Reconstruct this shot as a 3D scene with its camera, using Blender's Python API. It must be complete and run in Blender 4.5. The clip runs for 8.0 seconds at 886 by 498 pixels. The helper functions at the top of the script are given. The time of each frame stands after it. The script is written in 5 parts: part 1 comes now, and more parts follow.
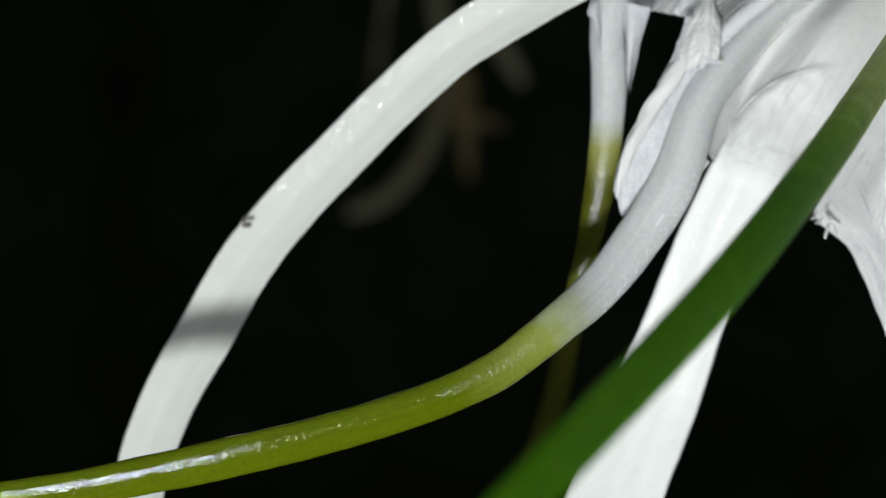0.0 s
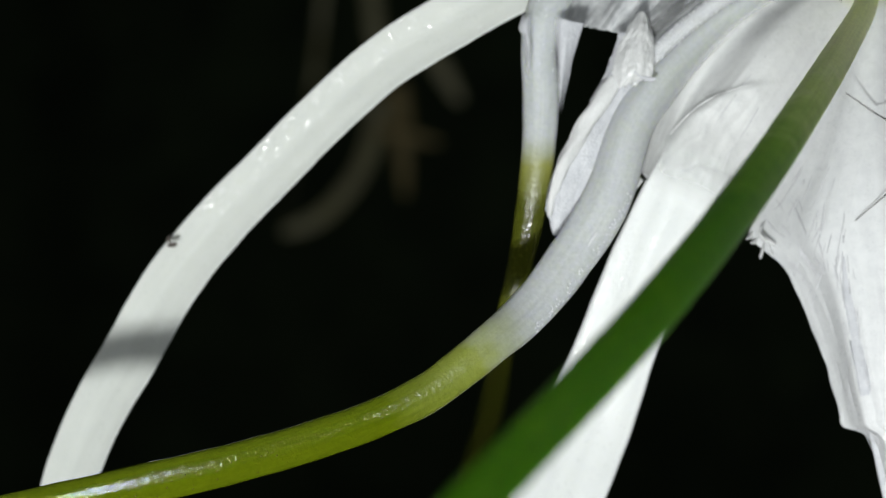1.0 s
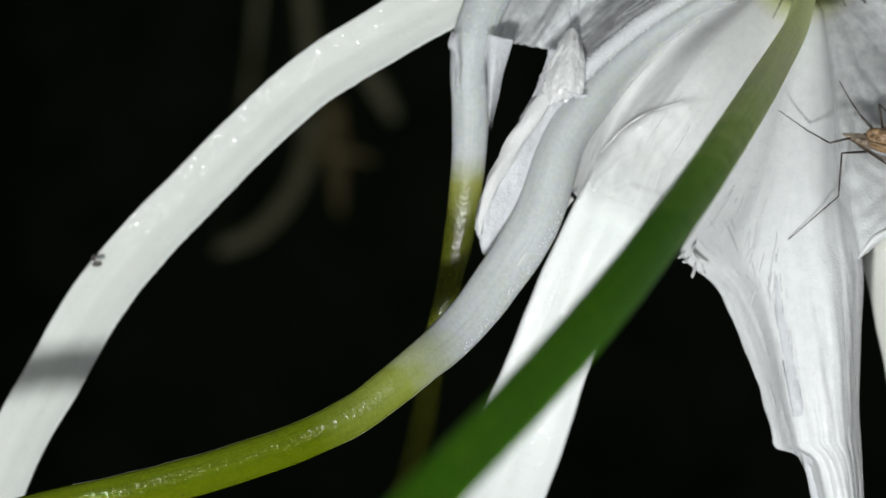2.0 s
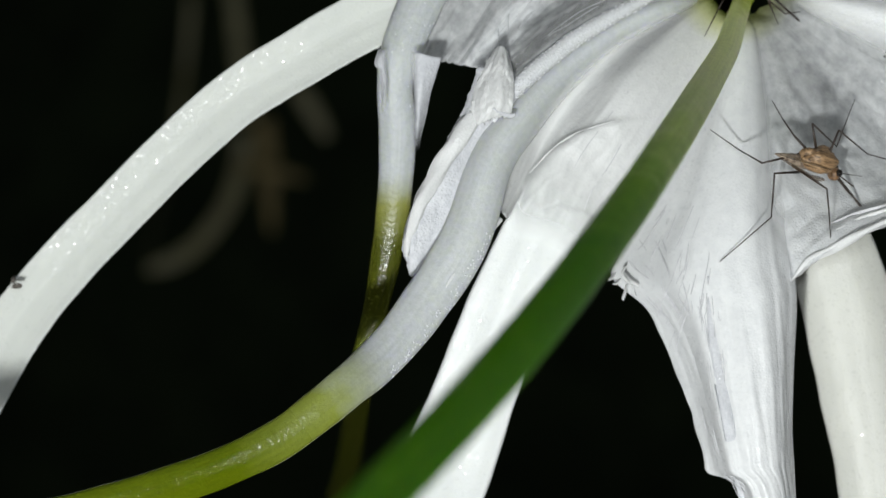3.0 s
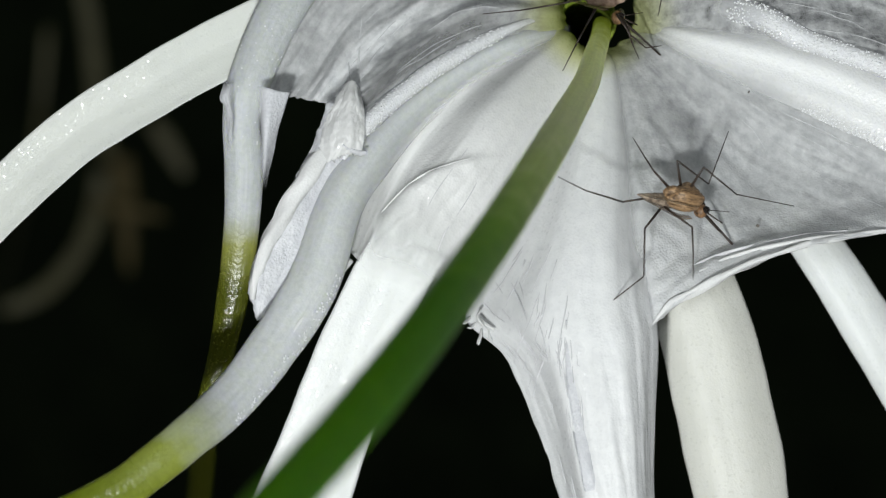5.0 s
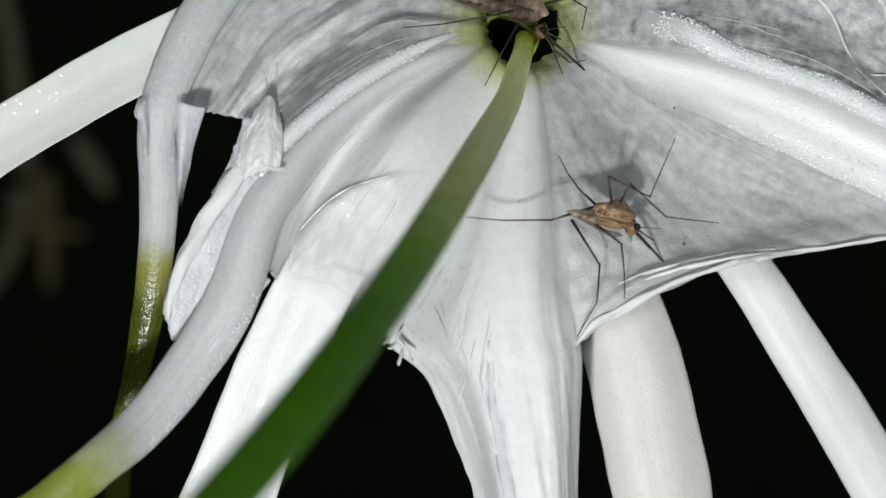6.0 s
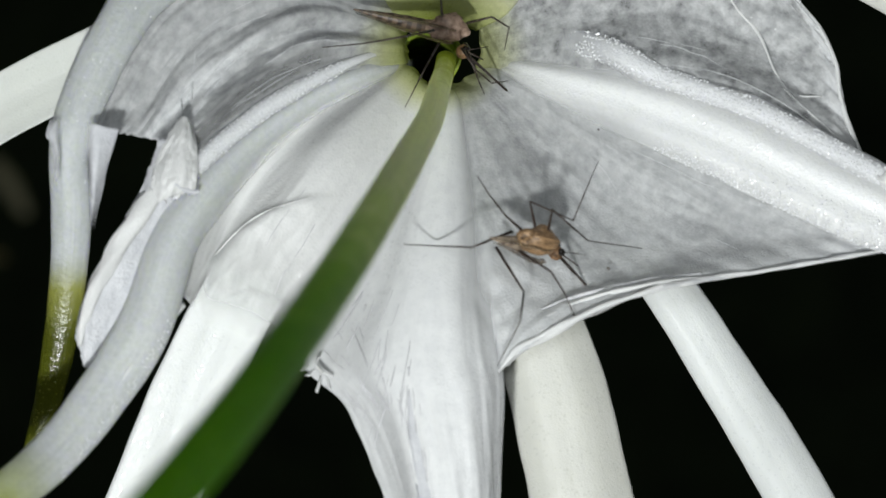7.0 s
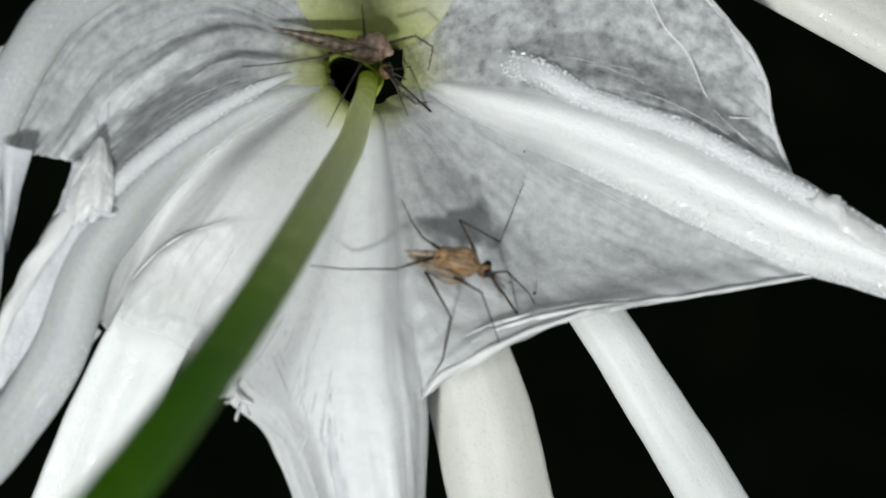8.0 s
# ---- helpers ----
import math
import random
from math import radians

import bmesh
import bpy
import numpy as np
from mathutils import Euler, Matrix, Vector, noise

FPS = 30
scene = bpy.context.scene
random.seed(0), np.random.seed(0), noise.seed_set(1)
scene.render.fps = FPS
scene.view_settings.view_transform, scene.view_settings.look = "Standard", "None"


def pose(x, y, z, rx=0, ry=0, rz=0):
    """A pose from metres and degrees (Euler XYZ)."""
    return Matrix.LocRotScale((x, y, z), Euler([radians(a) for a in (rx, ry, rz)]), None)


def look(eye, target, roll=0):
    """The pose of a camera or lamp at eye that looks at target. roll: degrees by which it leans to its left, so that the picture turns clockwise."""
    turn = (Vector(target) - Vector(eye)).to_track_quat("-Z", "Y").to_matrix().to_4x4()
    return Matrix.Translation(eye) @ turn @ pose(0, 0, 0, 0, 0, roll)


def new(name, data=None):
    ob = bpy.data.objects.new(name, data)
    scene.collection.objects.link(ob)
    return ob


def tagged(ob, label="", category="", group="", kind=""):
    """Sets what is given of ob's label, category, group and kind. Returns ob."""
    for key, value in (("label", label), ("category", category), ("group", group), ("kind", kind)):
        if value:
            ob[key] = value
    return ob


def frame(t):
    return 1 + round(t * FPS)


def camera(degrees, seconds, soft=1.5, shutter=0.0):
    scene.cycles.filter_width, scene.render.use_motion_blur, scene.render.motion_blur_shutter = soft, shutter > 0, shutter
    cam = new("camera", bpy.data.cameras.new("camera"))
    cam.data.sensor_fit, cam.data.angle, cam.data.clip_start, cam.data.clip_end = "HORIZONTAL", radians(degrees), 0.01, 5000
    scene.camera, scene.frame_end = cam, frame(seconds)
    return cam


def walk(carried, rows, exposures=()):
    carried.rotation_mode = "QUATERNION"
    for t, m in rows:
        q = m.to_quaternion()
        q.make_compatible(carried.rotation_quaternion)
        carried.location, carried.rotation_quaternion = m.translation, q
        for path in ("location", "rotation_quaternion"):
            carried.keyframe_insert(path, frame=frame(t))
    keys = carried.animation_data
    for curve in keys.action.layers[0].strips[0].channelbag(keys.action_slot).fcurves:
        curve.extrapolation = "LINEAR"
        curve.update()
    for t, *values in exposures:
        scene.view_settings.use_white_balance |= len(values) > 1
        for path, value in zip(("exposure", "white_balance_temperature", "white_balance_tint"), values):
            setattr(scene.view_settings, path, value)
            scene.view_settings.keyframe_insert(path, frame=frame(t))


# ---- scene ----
# A close-up of a white spider lily at night, lit by a torch from below; a mosquito walks on its cup.
# Places below are in millimetres from the flower's throat: x right, y away from the viewer, z up.
cam = camera(14.0, 8.0, soft=1.3)
THROAT = 0.62    # height of the flower's throat over the ground, in metres
ROWS = [
    (0, -21.93, -302.71, -17.88, 3.985, -1.126),
    (0.5, -21.64, -300.10, -17.80, 3.519, -0.991),
    (1, -21.34, -296.98, -17.71, 3.042, -0.858),
    (1.5, -21.05, -295.05, -17.64, 2.553, -0.729),
    (3, -20.16, -288.02, -17.38, 1.043, -0.292),
    (3.5, -19.87, -284.83, -17.29, 0.528, -0.137),
    (4, -19.58, -282.42, -17.22, 0.003, 0.005),
    (4.5, -19.28, -279.81, -17.13, -0.533, 0.157),
    (6, -18.38, -271.12, -16.91, -2.258, 0.579),
    (6.5, -18.07, -268.30, -16.84, -2.877, 0.734),
    (7, -17.78, -265.12, -16.73, -3.462, 0.945),
    (7.5, -17.50, -262.10, -16.63, -4.048, 1.150),
    (8, -17.22, -259.03, -16.55, -4.654, 1.315),
]
walk(cam, [(t, pose(x / 1000, y / 1000, THROAT + z / 1000, 90 + pitch, 0, yaw)) for t, x, y, z, yaw, pitch in ROWS])
cam.data.dof.use_dof = True
cam.data.dof.focus_distance = 0.280
cam.data.dof.aperture_fstop = 44

# ---- light: a dark night, one torch below the camera, an added weak fill lamp beside it ----
world = bpy.data.worlds.new("night")
scene.world = world
world.use_nodes = True
bg = world.node_tree.nodes["Background"]
bg.inputs[0].default_value = (0.8, 0.9, 0.85, 1)
bg.inputs[1].default_value = 0.03


def lamp(name, eye, target, size, power, colour, cone=180):
    data = bpy.data.lights.new(name, "AREA")
    data.shape, data.size, data.energy, data.color = "DISK", size, power, colour
    data.spread = math.radians(cone)
    ob = new(name, data)
    ob.matrix_world = look([eye[0] / 1000, eye[1] / 1000, THROAT + eye[2] / 1000], [target[0] / 1000, target[1] / 1000, THROAT + target[2] / 1000])
    return ob


lamp("torch", (-84, -430, -196), (0, 0, -25), 0.032, 0.84, (0.97, 1.0, 0.985), 120)
lamp("fill_lamp", (-5, -330, 25), (-10, 0, -18), 0.05, 0.25, (0.93, 0.98, 1.0))


# ---- materials ----
def shader(name):
    m = bpy.data.materials.new(name)
    m.use_nodes = True
    nt = m.node_tree
    return m, nt, nt.nodes["Principled BSDF"], nt.nodes["Material Output"]


def node(nt, kind, **values):
    n = nt.nodes.new(kind)
    for k, v in values.items():
        n.inputs[k.replace("_", " ")].default_value = v
    return n


def mapped(nt, source, scale):
    """Texture coordinates of a kind ('Object' or 'UV'), stretched."""
    tc = nt.nodes.new("ShaderNodeTexCoord")
    mp = nt.nodes.new("ShaderNodeMapping")
    mp.inputs["Scale"].default_value = scale
    nt.links.new(tc.outputs[source], mp.inputs["Vector"])
    return mp.outputs[0]


def ramp(nt, fac, stops):
    r = nt.nodes.new("ShaderNodeValToRGB")
    e = r.color_ramp.elements
    e[0].position, e[0].color = stops[0][0], (*stops[0][1], 1)
    e[1].position, e[1].color = stops[-1][0], (*stops[-1][1], 1)
    for p, c in stops[1:-1]:
        e.new(p).color = (*c, 1)
    nt.links.new(fac, r.inputs[0])
    return r.outputs[0]


def blend(nt, kind, fac, a, b):
    m = nt.nodes.new("ShaderNodeMix")
    m.data_type, m.blend_type = "RGBA", kind
    for socket, value in ((m.inputs[0], fac), (m.inputs[6], a), (m.inputs[7], b)):
        if isinstance(value, (int, float)):
            socket.default_value = value
        elif isinstance(value, tuple):
            socket.default_value = (*value, 1)
        else:
            nt.links.new(value, socket)
    return m.outputs[2]


def maths(nt, op, a, b):
    m = nt.nodes.new("ShaderNodeMath")
    m.operation = op
    for socket, value in zip(m.inputs, (a, b)):
        if isinstance(value, (int, float)):
            socket.default_value = value
        else:
            nt.links.new(value, socket)
    return m.outputs[0]


def noise_of(nt, vector, scale, detail=3.0, rough=0.55):
    n = node(nt, "ShaderNodeTexNoise", Scale=scale, Detail=detail, Roughness=rough)
    nt.links.new(vector, n.inputs["Vector"])
    return n.outputs["Fac"]


def bumped(nt, bsdf, heights):
    """Chained bumps: (height, distance in metres, strength)."""
    last = None
    for h, d, s in heights:
        b = node(nt, "ShaderNodeBump", Strength=s, Distance=d)
        nt.links.new(h, b.inputs["Height"])
        if last:
            nt.links.new(last, b.inputs["Normal"])
        last = b.outputs[0]
    nt.links.new(last, bsdf.inputs["Normal"])


def glints(nt, p, vector, scale, share, dull, sharp):
    """Single cells that shine: gives the cell pattern's height and drives the roughness."""
    v = node(nt, "ShaderNodeTexVoronoi", Scale=scale)
    nt.links.new(vector, v.inputs["Vector"])
    sep = nt.nodes.new("ShaderNodeSeparateColor")
    nt.links.new(v.outputs["Color"], sep.inputs[0])
    r = nt.nodes.new("ShaderNodeMapRange")
    for k, x in (("From Min", 1 - share - 0.05), ("From Max", 1 - share), ("To Min", dull), ("To Max", sharp)):
        r.inputs[k].default_value = x
    nt.links.new(sep.outputs[0], r.inputs["Value"])
    nt.links.new(r.outputs[0], p.inputs["Roughness"])
    return v.outputs["Distance"]


def faded(nt, p, out):
    """Lets the tissue thin out to nothing where the attribute 'worn' is one, so that ribs grow out of the cup."""
    at = nt.nodes.new("ShaderNodeAttribute")
    at.attribute_name = "worn"
    clear = nt.nodes.new("ShaderNodeBsdfTransparent")
    mix = nt.nodes.new("ShaderNodeMixShader")
    nt.links.new(at.outputs["Fac"], mix.inputs[0])
    nt.links.new(p.outputs[0], mix.inputs[1])
    nt.links.new(clear.outputs[0], mix.inputs[2])
    nt.links.new(mix.outputs[0], out.inputs["Surface"])


def petal_material(name, tone, streak=0.05, gloss=0.46, cell=0.16, share=0.10, relief=0.24, fades=False):
    m, nt, p, out = shader(name)
    ob, uv = mapped(nt, "Object", (1, 1, 1)), mapped(nt, "UV", (2.2, 6, 1))
    lines = noise_of(nt, uv, 1.0, 4.0, 0.5)
    cloud = noise_of(nt, ob, 260.0, 7.0, 0.65)
    c = ramp(nt, lines, [(0.3, tuple(v * (1 - streak) for v in tone)), (0.66, tone)])
    c = blend(nt, "MULTIPLY", 0.35, c, ramp(nt, cloud, [(0.32, (0.86, 0.87, 0.88)), (0.62, (1, 1, 1))]))
    nt.links.new(c, p.inputs["Base Color"])
    p.inputs["Subsurface Weight"].default_value = 0.35
    p.inputs["Subsurface Radius"].default_value = (1.0, 1.0, 0.9)
    p.inputs["Subsurface Scale"].default_value = 0.0009
    dome = glints(nt, p, ob, 5600.0, share * 0.6, gloss, 0.14)
    bumped(nt, p, [(lines, 0.0003, relief), (cloud, 0.0004, relief * 0.9), (dome, 0.00008, cell)])
    if fades:
        faded(nt, p, out)
    return m


def filament_material(name, pale, mid, green, gloss=0.3, fine=0.25, sheen=0.5, stops=None, fades=False):
    """White at the base, turning green along the attribute 'ripe'."""
    m, nt, p, out = shader(name)
    ob, uv = mapped(nt, "Object", (1, 1, 1)), mapped(nt, "UV", (1.4, 11, 1))
    at = nt.nodes.new("ShaderNodeAttribute")
    at.attribute_name = "ripe"
    lines = noise_of(nt, uv, 1.0, 4.0)
    fleck = noise_of(nt, ob, 420.0, 5.0)
    grain = noise_of(nt, ob, 2600.0, 3.0)
    wob = maths(nt, "ADD", at.outputs["Fac"], maths(nt, "MULTIPLY", maths(nt, "SUBTRACT", fleck, 0.5), 0.25))
    c = ramp(nt, wob, stops or [(0.13, pale), (0.47, mid), (0.9, green)])
    c = blend(nt, "MULTIPLY", 0.5, c, ramp(nt, lines, [(0.3, (0.74, 0.76, 0.74)), (0.65, (1, 1, 1))]))
    c = blend(nt, "MULTIPLY", 0.35, c, ramp(nt, grain, [(0.35, (0.75, 0.77, 0.75)), (0.6, (1, 1, 1))]))
    nt.links.new(c, p.inputs["Base Color"])
    dry = nt.nodes.new("ShaderNodeMapRange")
    for k, x in (("From Min", 0.2), ("From Max", 1.0), ("To Min", max(0.5, gloss)), ("To Max", gloss)):
        dry.inputs[k].default_value = x
    nt.links.new(at.outputs["Fac"], dry.inputs["Value"])
    nt.links.new(dry.outputs[0], p.inputs["Roughness"])
    p.inputs["Specular IOR Level"].default_value = sheen
    p.inputs["Subsurface Weight"].default_value = 0.5
    p.inputs["Subsurface Radius"].default_value = (0.9, 1.0, 0.5)
    p.inputs["Subsurface Scale"].default_value = 0.0014
    bumped(nt, p, [(lines, 0.00015, 0.2), (fleck, 0.0002, 0.3), (grain, 0.00012, fine)])
    if fades:
        faded(nt, p, out)
    return m


def membrane_material(name, low, high, tone=(0.83, 0.84, 0.85), cell=0.55, through_share=0.25, comb=11, mottle=0.36, bleed=0.0016, grain=0.4, rough=0.12):
    """Thin cup tissue: cloudy and part see-through, whiter along its veins, green at the throat."""
    m, nt, p, out = shader(name)
    ob, uv = mapped(nt, "Object", (1, 1, 1)), mapped(nt, "UV", (1.8, comb, 1))
    lines = noise_of(nt, uv, 1.0, 6.0, 0.55)
    streaks = noise_of(nt, mapped(nt, "UV", (6, 9, 1)), 1.0, 8.0, 0.68)
    patch = noise_of(nt, ob, 380.0, 8.0, 0.74)
    cloud = maths(nt, "ADD", maths(nt, "MULTIPLY", patch, 0.62), maths(nt, "MULTIPLY", streaks, 0.38))
    fine = noise_of(nt, ob, 1000.0, 4.0, 0.6)
    at = nt.nodes.new("ShaderNodeAttribute")
    at.attribute_name = "ripe"
    base = ramp(nt, at.outputs["Fac"], [(0.0, tone), (0.5, (0.70, 0.72, 0.40)), (1.0, (0.36, 0.42, 0.05))])
    base = blend(nt, "MULTIPLY", 0.10, base, ramp(nt, lines, [(0.3, (0.8, 0.8, 0.83)), (0.6, (1, 1, 1))]))
    base = blend(nt, "MULTIPLY", grain, base, ramp(nt, fine, [(0.36, (0.82, 0.83, 0.86)), (0.58, (1, 1, 1))]))
    nt.links.new(base, p.inputs["Base Color"])
    p.inputs["Subsurface Weight"].default_value = 0.25
    p.inputs["Subsurface Radius"].default_value = (1.0, 1.0, 1.0)
    p.inputs["Subsurface Scale"].default_value = bleed
    dome = glints(nt, p, ob, 5200.0, 0.06, 0.5, 0.2)
    bumped(nt, p, [(lines, 0.0003, 0.06), (cloud, 0.0005, rough), (fine, 0.0001, 0.12), (dome, 0.00006, cell)])
    thick = maths(nt, "ADD", maths(nt, "MULTIPLY", lines, 0.3), maths(nt, "ADD", maths(nt, "MULTIPLY", cloud, 0.6), maths(nt, "MULTIPLY", fine, 0.5)))
    a = nt.nodes.new("ShaderNodeMapRange")
    a.inputs["From Min"].default_value, a.inputs["From Max"].default_value = 0.70 - mottle * 0.5, 0.70 + mottle * 0.5
    a.inputs["To Min"].default_value, a.inputs["To Max"].default_value = low, high
    nt.links.new(thick, a.inputs["Value"])
    worn = nt.nodes.new("ShaderNodeAttribute")
    worn.attribute_name = "worn"
    full = maths(nt, "MULTIPLY", maths(nt, "MAXIMUM", a.outputs[0], at.outputs["Fac"]), maths(nt, "SUBTRACT", 1.0, worn.outputs["Fac"]))
    glow = nt.nodes.new("ShaderNodeBsdfTranslucent")
    nt.links.new(base, glow.inputs["Color"])
    mix = nt.nodes.new("ShaderNodeMixShader")
    mix.inputs[0].default_value = through_share
    nt.links.new(p.outputs[0], mix.inputs[1])
    nt.links.new(glow.outputs[0], mix.inputs[2])
    clear = nt.nodes.new("ShaderNodeBsdfTransparent")
    top = nt.nodes.new("ShaderNodeMixShader")
    nt.links.new(full, top.inputs[0])
    nt.links.new(clear.outputs[0], top.inputs[1])
    nt.links.new(mix.outputs[0], top.inputs[2])
    nt.links.new(top.outputs[0], out.inputs["Surface"])
    return m


def plain_material(name, dark, light, scale, gloss=0.5, bump=0.00008, stretch=(1, 1, 1)):
    m, nt, p, out = shader(name)
    n = noise_of(nt, mapped(nt, "Object", stretch), scale, 5.0, 0.65)
    nt.links.new(ramp(nt, n, [(0.35, dark), (0.65, light)]), p.inputs["Base Color"])
    p.inputs["Roughness"].default_value = gloss
    bumped(nt, p, [(n, bump, 0.6)])
    return m


PETAL = petal_material("petal", (0.76, 0.78, 0.77), share=0.06)
PETAL_SOFT = petal_material("petal_soft", (0.65, 0.67, 0.63), gloss=0.6, share=0.015, relief=0.14)
CREAM = petal_material("petal_cream", (0.66, 0.66, 0.61), 0.06)
RIB = petal_material("cup_rib", (0.89, 0.90, 0.90), 0.10, 0.40, 0.35, 0.25, 0.12, True)
GLISTEN = petal_material("glistening_cells", (0.83, 0.84, 0.86), 0.05, 0.42, 0.5, 0.4, 0.15, True)
FILAMENT = filament_material("filament", (0.65, 0.67, 0.68), (0.28, 0.32, 0.055), (0.125, 0.165, 0.004), 0.05, 0.4, 1.0, fades=True)
# the rear filament's olive is darkened for the shade that falls on it
FILAMENT_OLIVE_SHADED = filament_material("filament_olive_shaded", (0.50, 0.52, 0.53), (0.26, 0.27, 0.06), (0.075, 0.085, 0.008), 0.16, 0.6)
STYLE = filament_material("style", None, None, None, 0.5, 0.1, 0.15, [(0.03, (0.44, 0.52, 0.06)), (0.14, (0.86, 0.95, 0.50)), (0.42, (0.84, 0.96, 0.46)), (0.62, (0.62, 0.82, 0.22)), (0.78, (0.24, 0.48, 0.03)), (1.0, (0.085, 0.27, 0.003))])
for key, value in (("Subsurface Weight", 1.0), ("Subsurface Scale", 0.0035)):
    STYLE.node_tree.nodes["Principled BSDF"].inputs[key].default_value = value
CUP_THIN = membrane_material("cup_thin", 0.42, 0.86, (0.83, 0.84, 0.85), 0.7, 0.25, 8, 0.42, 0.003)
CUP_WHITE = membrane_material("cup_white", 0.94, 1.0, (0.88, 0.885, 0.88), 0.35, 0.12, 6, grain=0.15, rough=0.03)
CUP_MARGIN = membrane_material("cup_margin", 0.8, 1.0, (0.83, 0.84, 0.88), 0.8, 0.12, 1.5)
CUP_TONGUE = membrane_material("cup_tongue", 0.92, 1.0, (0.91, 0.92, 0.93), 0.35, 0.05, 6, grain=0.2, rough=0.05)
CUP_DUSK = membrane_material("cup_dusk", 0.26, 0.74, (0.83, 0.84, 0.85), 0.5, 0.25, 7, 0.45)
CUP_GREY = membrane_material("cup_grey", 0.16, 0.90, (0.83, 0.84, 0.85), 0.6, 0.25, 7, 0.30)
THROAT_IN = plain_material("throat_green", (0.10, 0.16, 0.012), (0.36, 0.44, 0.06), 500.0, 0.4)
GNAT_BODY = plain_material("mosquito_body", (0.06, 0.033, 0.017), (0.43, 0.27, 0.14), 1.0, 0.5, 0.00008, (1100, 5200, 5200))
GNAT_REAR = plain_material("mosquito_rear", (0.10, 0.07, 0.05), (0.42, 0.34, 0.26), 1.0, 0.45, 0.00005, (2600, 2200, 2200))
GNAT_PALE = plain_material("mosquito_pale", (0.15, 0.09, 0.06), (0.46, 0.33, 0.25), 1600.0, 0.55)
GNAT_LEG = plain_material("mosquito_leg", (0.014, 0.009, 0.007), (0.05, 0.032, 0.022), 3000.0, 0.5)
GNAT_HEAD = plain_material("mosquito_head", (0.08, 0.04, 0.018), (0.32, 0.18, 0.085), 2500.0, 0.5)
GNAT_EYE = plain_material("mosquito_eye", (0.006, 0.005, 0.005), (0.02, 0.015, 0.012), 4000.0, 0.12)
# grey of the strips that stand in for shade in fine creases
CREASE_SHADE = plain_material("crease_shade", (0.46, 0.46, 0.48), (0.64, 0.64, 0.66), 900.0, 0.6)
SPECK = plain_material("speck", (0.05, 0.045, 0.04), (0.16, 0.14, 0.12), 3000.0, 0.7)
# the far flower's dimness is put into these two dark colours
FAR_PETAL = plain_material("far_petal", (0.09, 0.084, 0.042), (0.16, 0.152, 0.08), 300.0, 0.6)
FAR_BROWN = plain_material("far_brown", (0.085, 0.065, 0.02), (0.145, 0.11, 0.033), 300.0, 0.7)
CELL = plain_material("dewy_cell", (0.72, 0.73, 0.75), (0.86, 0.87, 0.89), 2500.0, 0.09, 0.00001)
CELL_GREEN = plain_material("green_cell", (0.09, 0.10, 0.012), (0.14, 0.15, 0.02), 2500.0, 0.06)
STEM = plain_material("stem_green", (0.03, 0.07, 0.012), (0.07, 0.13, 0.03), 120.0, 0.45)
BACKDROP_DARK = plain_material("hedge", (0.024, 0.04, 0.018), (0.06, 0.09, 0.04), 14.0, 0.9, 0.02)
SOIL = plain_material("soil", (0.015, 0.011, 0.008), (0.05, 0.038, 0.026), 40.0, 0.95, 0.01)


AXIS = (-1.9, 2.6)    # x and z of the throat's axis


# ---- shape helpers ----
def spline(points, n):
    """Catmull-Rom through points (tuples of any length), n samples, even in chord length."""
    p = np.array(points, float)
    q = np.vstack([2 * p[0] - p[1], p, 2 * p[-1] - p[-2]])
    d = np.concatenate([[0], np.cumsum(np.sqrt((np.diff(p[:, :3], axis=0) ** 2).sum(1)) + 1e-6)])
    out = []
    for s in np.linspace(0, d[-1], n):
        i = min(int(np.searchsorted(d, s, "right")) - 1, len(p) - 2)
        u = (s - d[i]) / (d[i + 1] - d[i])
        a, b, c, e = q[i], q[i + 1], q[i + 2], q[i + 3]
        out.append(0.5 * (2 * b + (c - a) * u + (2 * a - 5 * b + 4 * c - e) * u * u + (3 * b - a - 3 * c + e) * u ** 3))
    return np.array(out)


def part(name, verts, faces, material, parent, label="", uvs=None, ripe=None, smooth=True, worn=None):
    """One mesh from vertices in millimetres, under its thing."""
    me = bpy.data.meshes.new(name)
    me.from_pydata([tuple(np.asarray(v) / 1000) for v in verts], [], faces)
    if uvs is not None:
        layer = me.uv_layers.new(name="UVMap")
        for loop in me.loops:
            layer.data[loop.index].uv = uvs[loop.vertex_index]
    if ripe is not None:
        at = me.attributes.new("ripe", "FLOAT", "POINT")
        for i, v in enumerate(ripe):
            at.data[i].value = v
    if worn is not None:
        at = me.attributes.new("worn", "FLOAT", "POINT")
        for i, v in enumerate(worn):
            at.data[i].value = v
    me.materials.append(material)
    for poly in me.polygons:
        poly.use_smooth = smooth
    me.update()
    ob = new(name, me)
    ob.parent = parent
    return tagged(ob, label)


def thing(name, label, category, group="", kind="", at=(0, 0, 0)):
    ob = new(name)
    ob.location = (at[0] / 1000, at[1] / 1000, THROAT + at[2] / 1000)
    ob.empty_display_size = 0.01
    return tagged(ob, label, category, group, kind)


def grid_faces(nu, nv, ring=False):
    f = []
    for i in range(nu - 1):
        for j in range(nv if ring else nv - 1):
            k = (j + 1) % nv
            f.append((i * nv + j, i * nv + k, (i + 1) * nv + k, (i + 1) * nv + j))
    return f


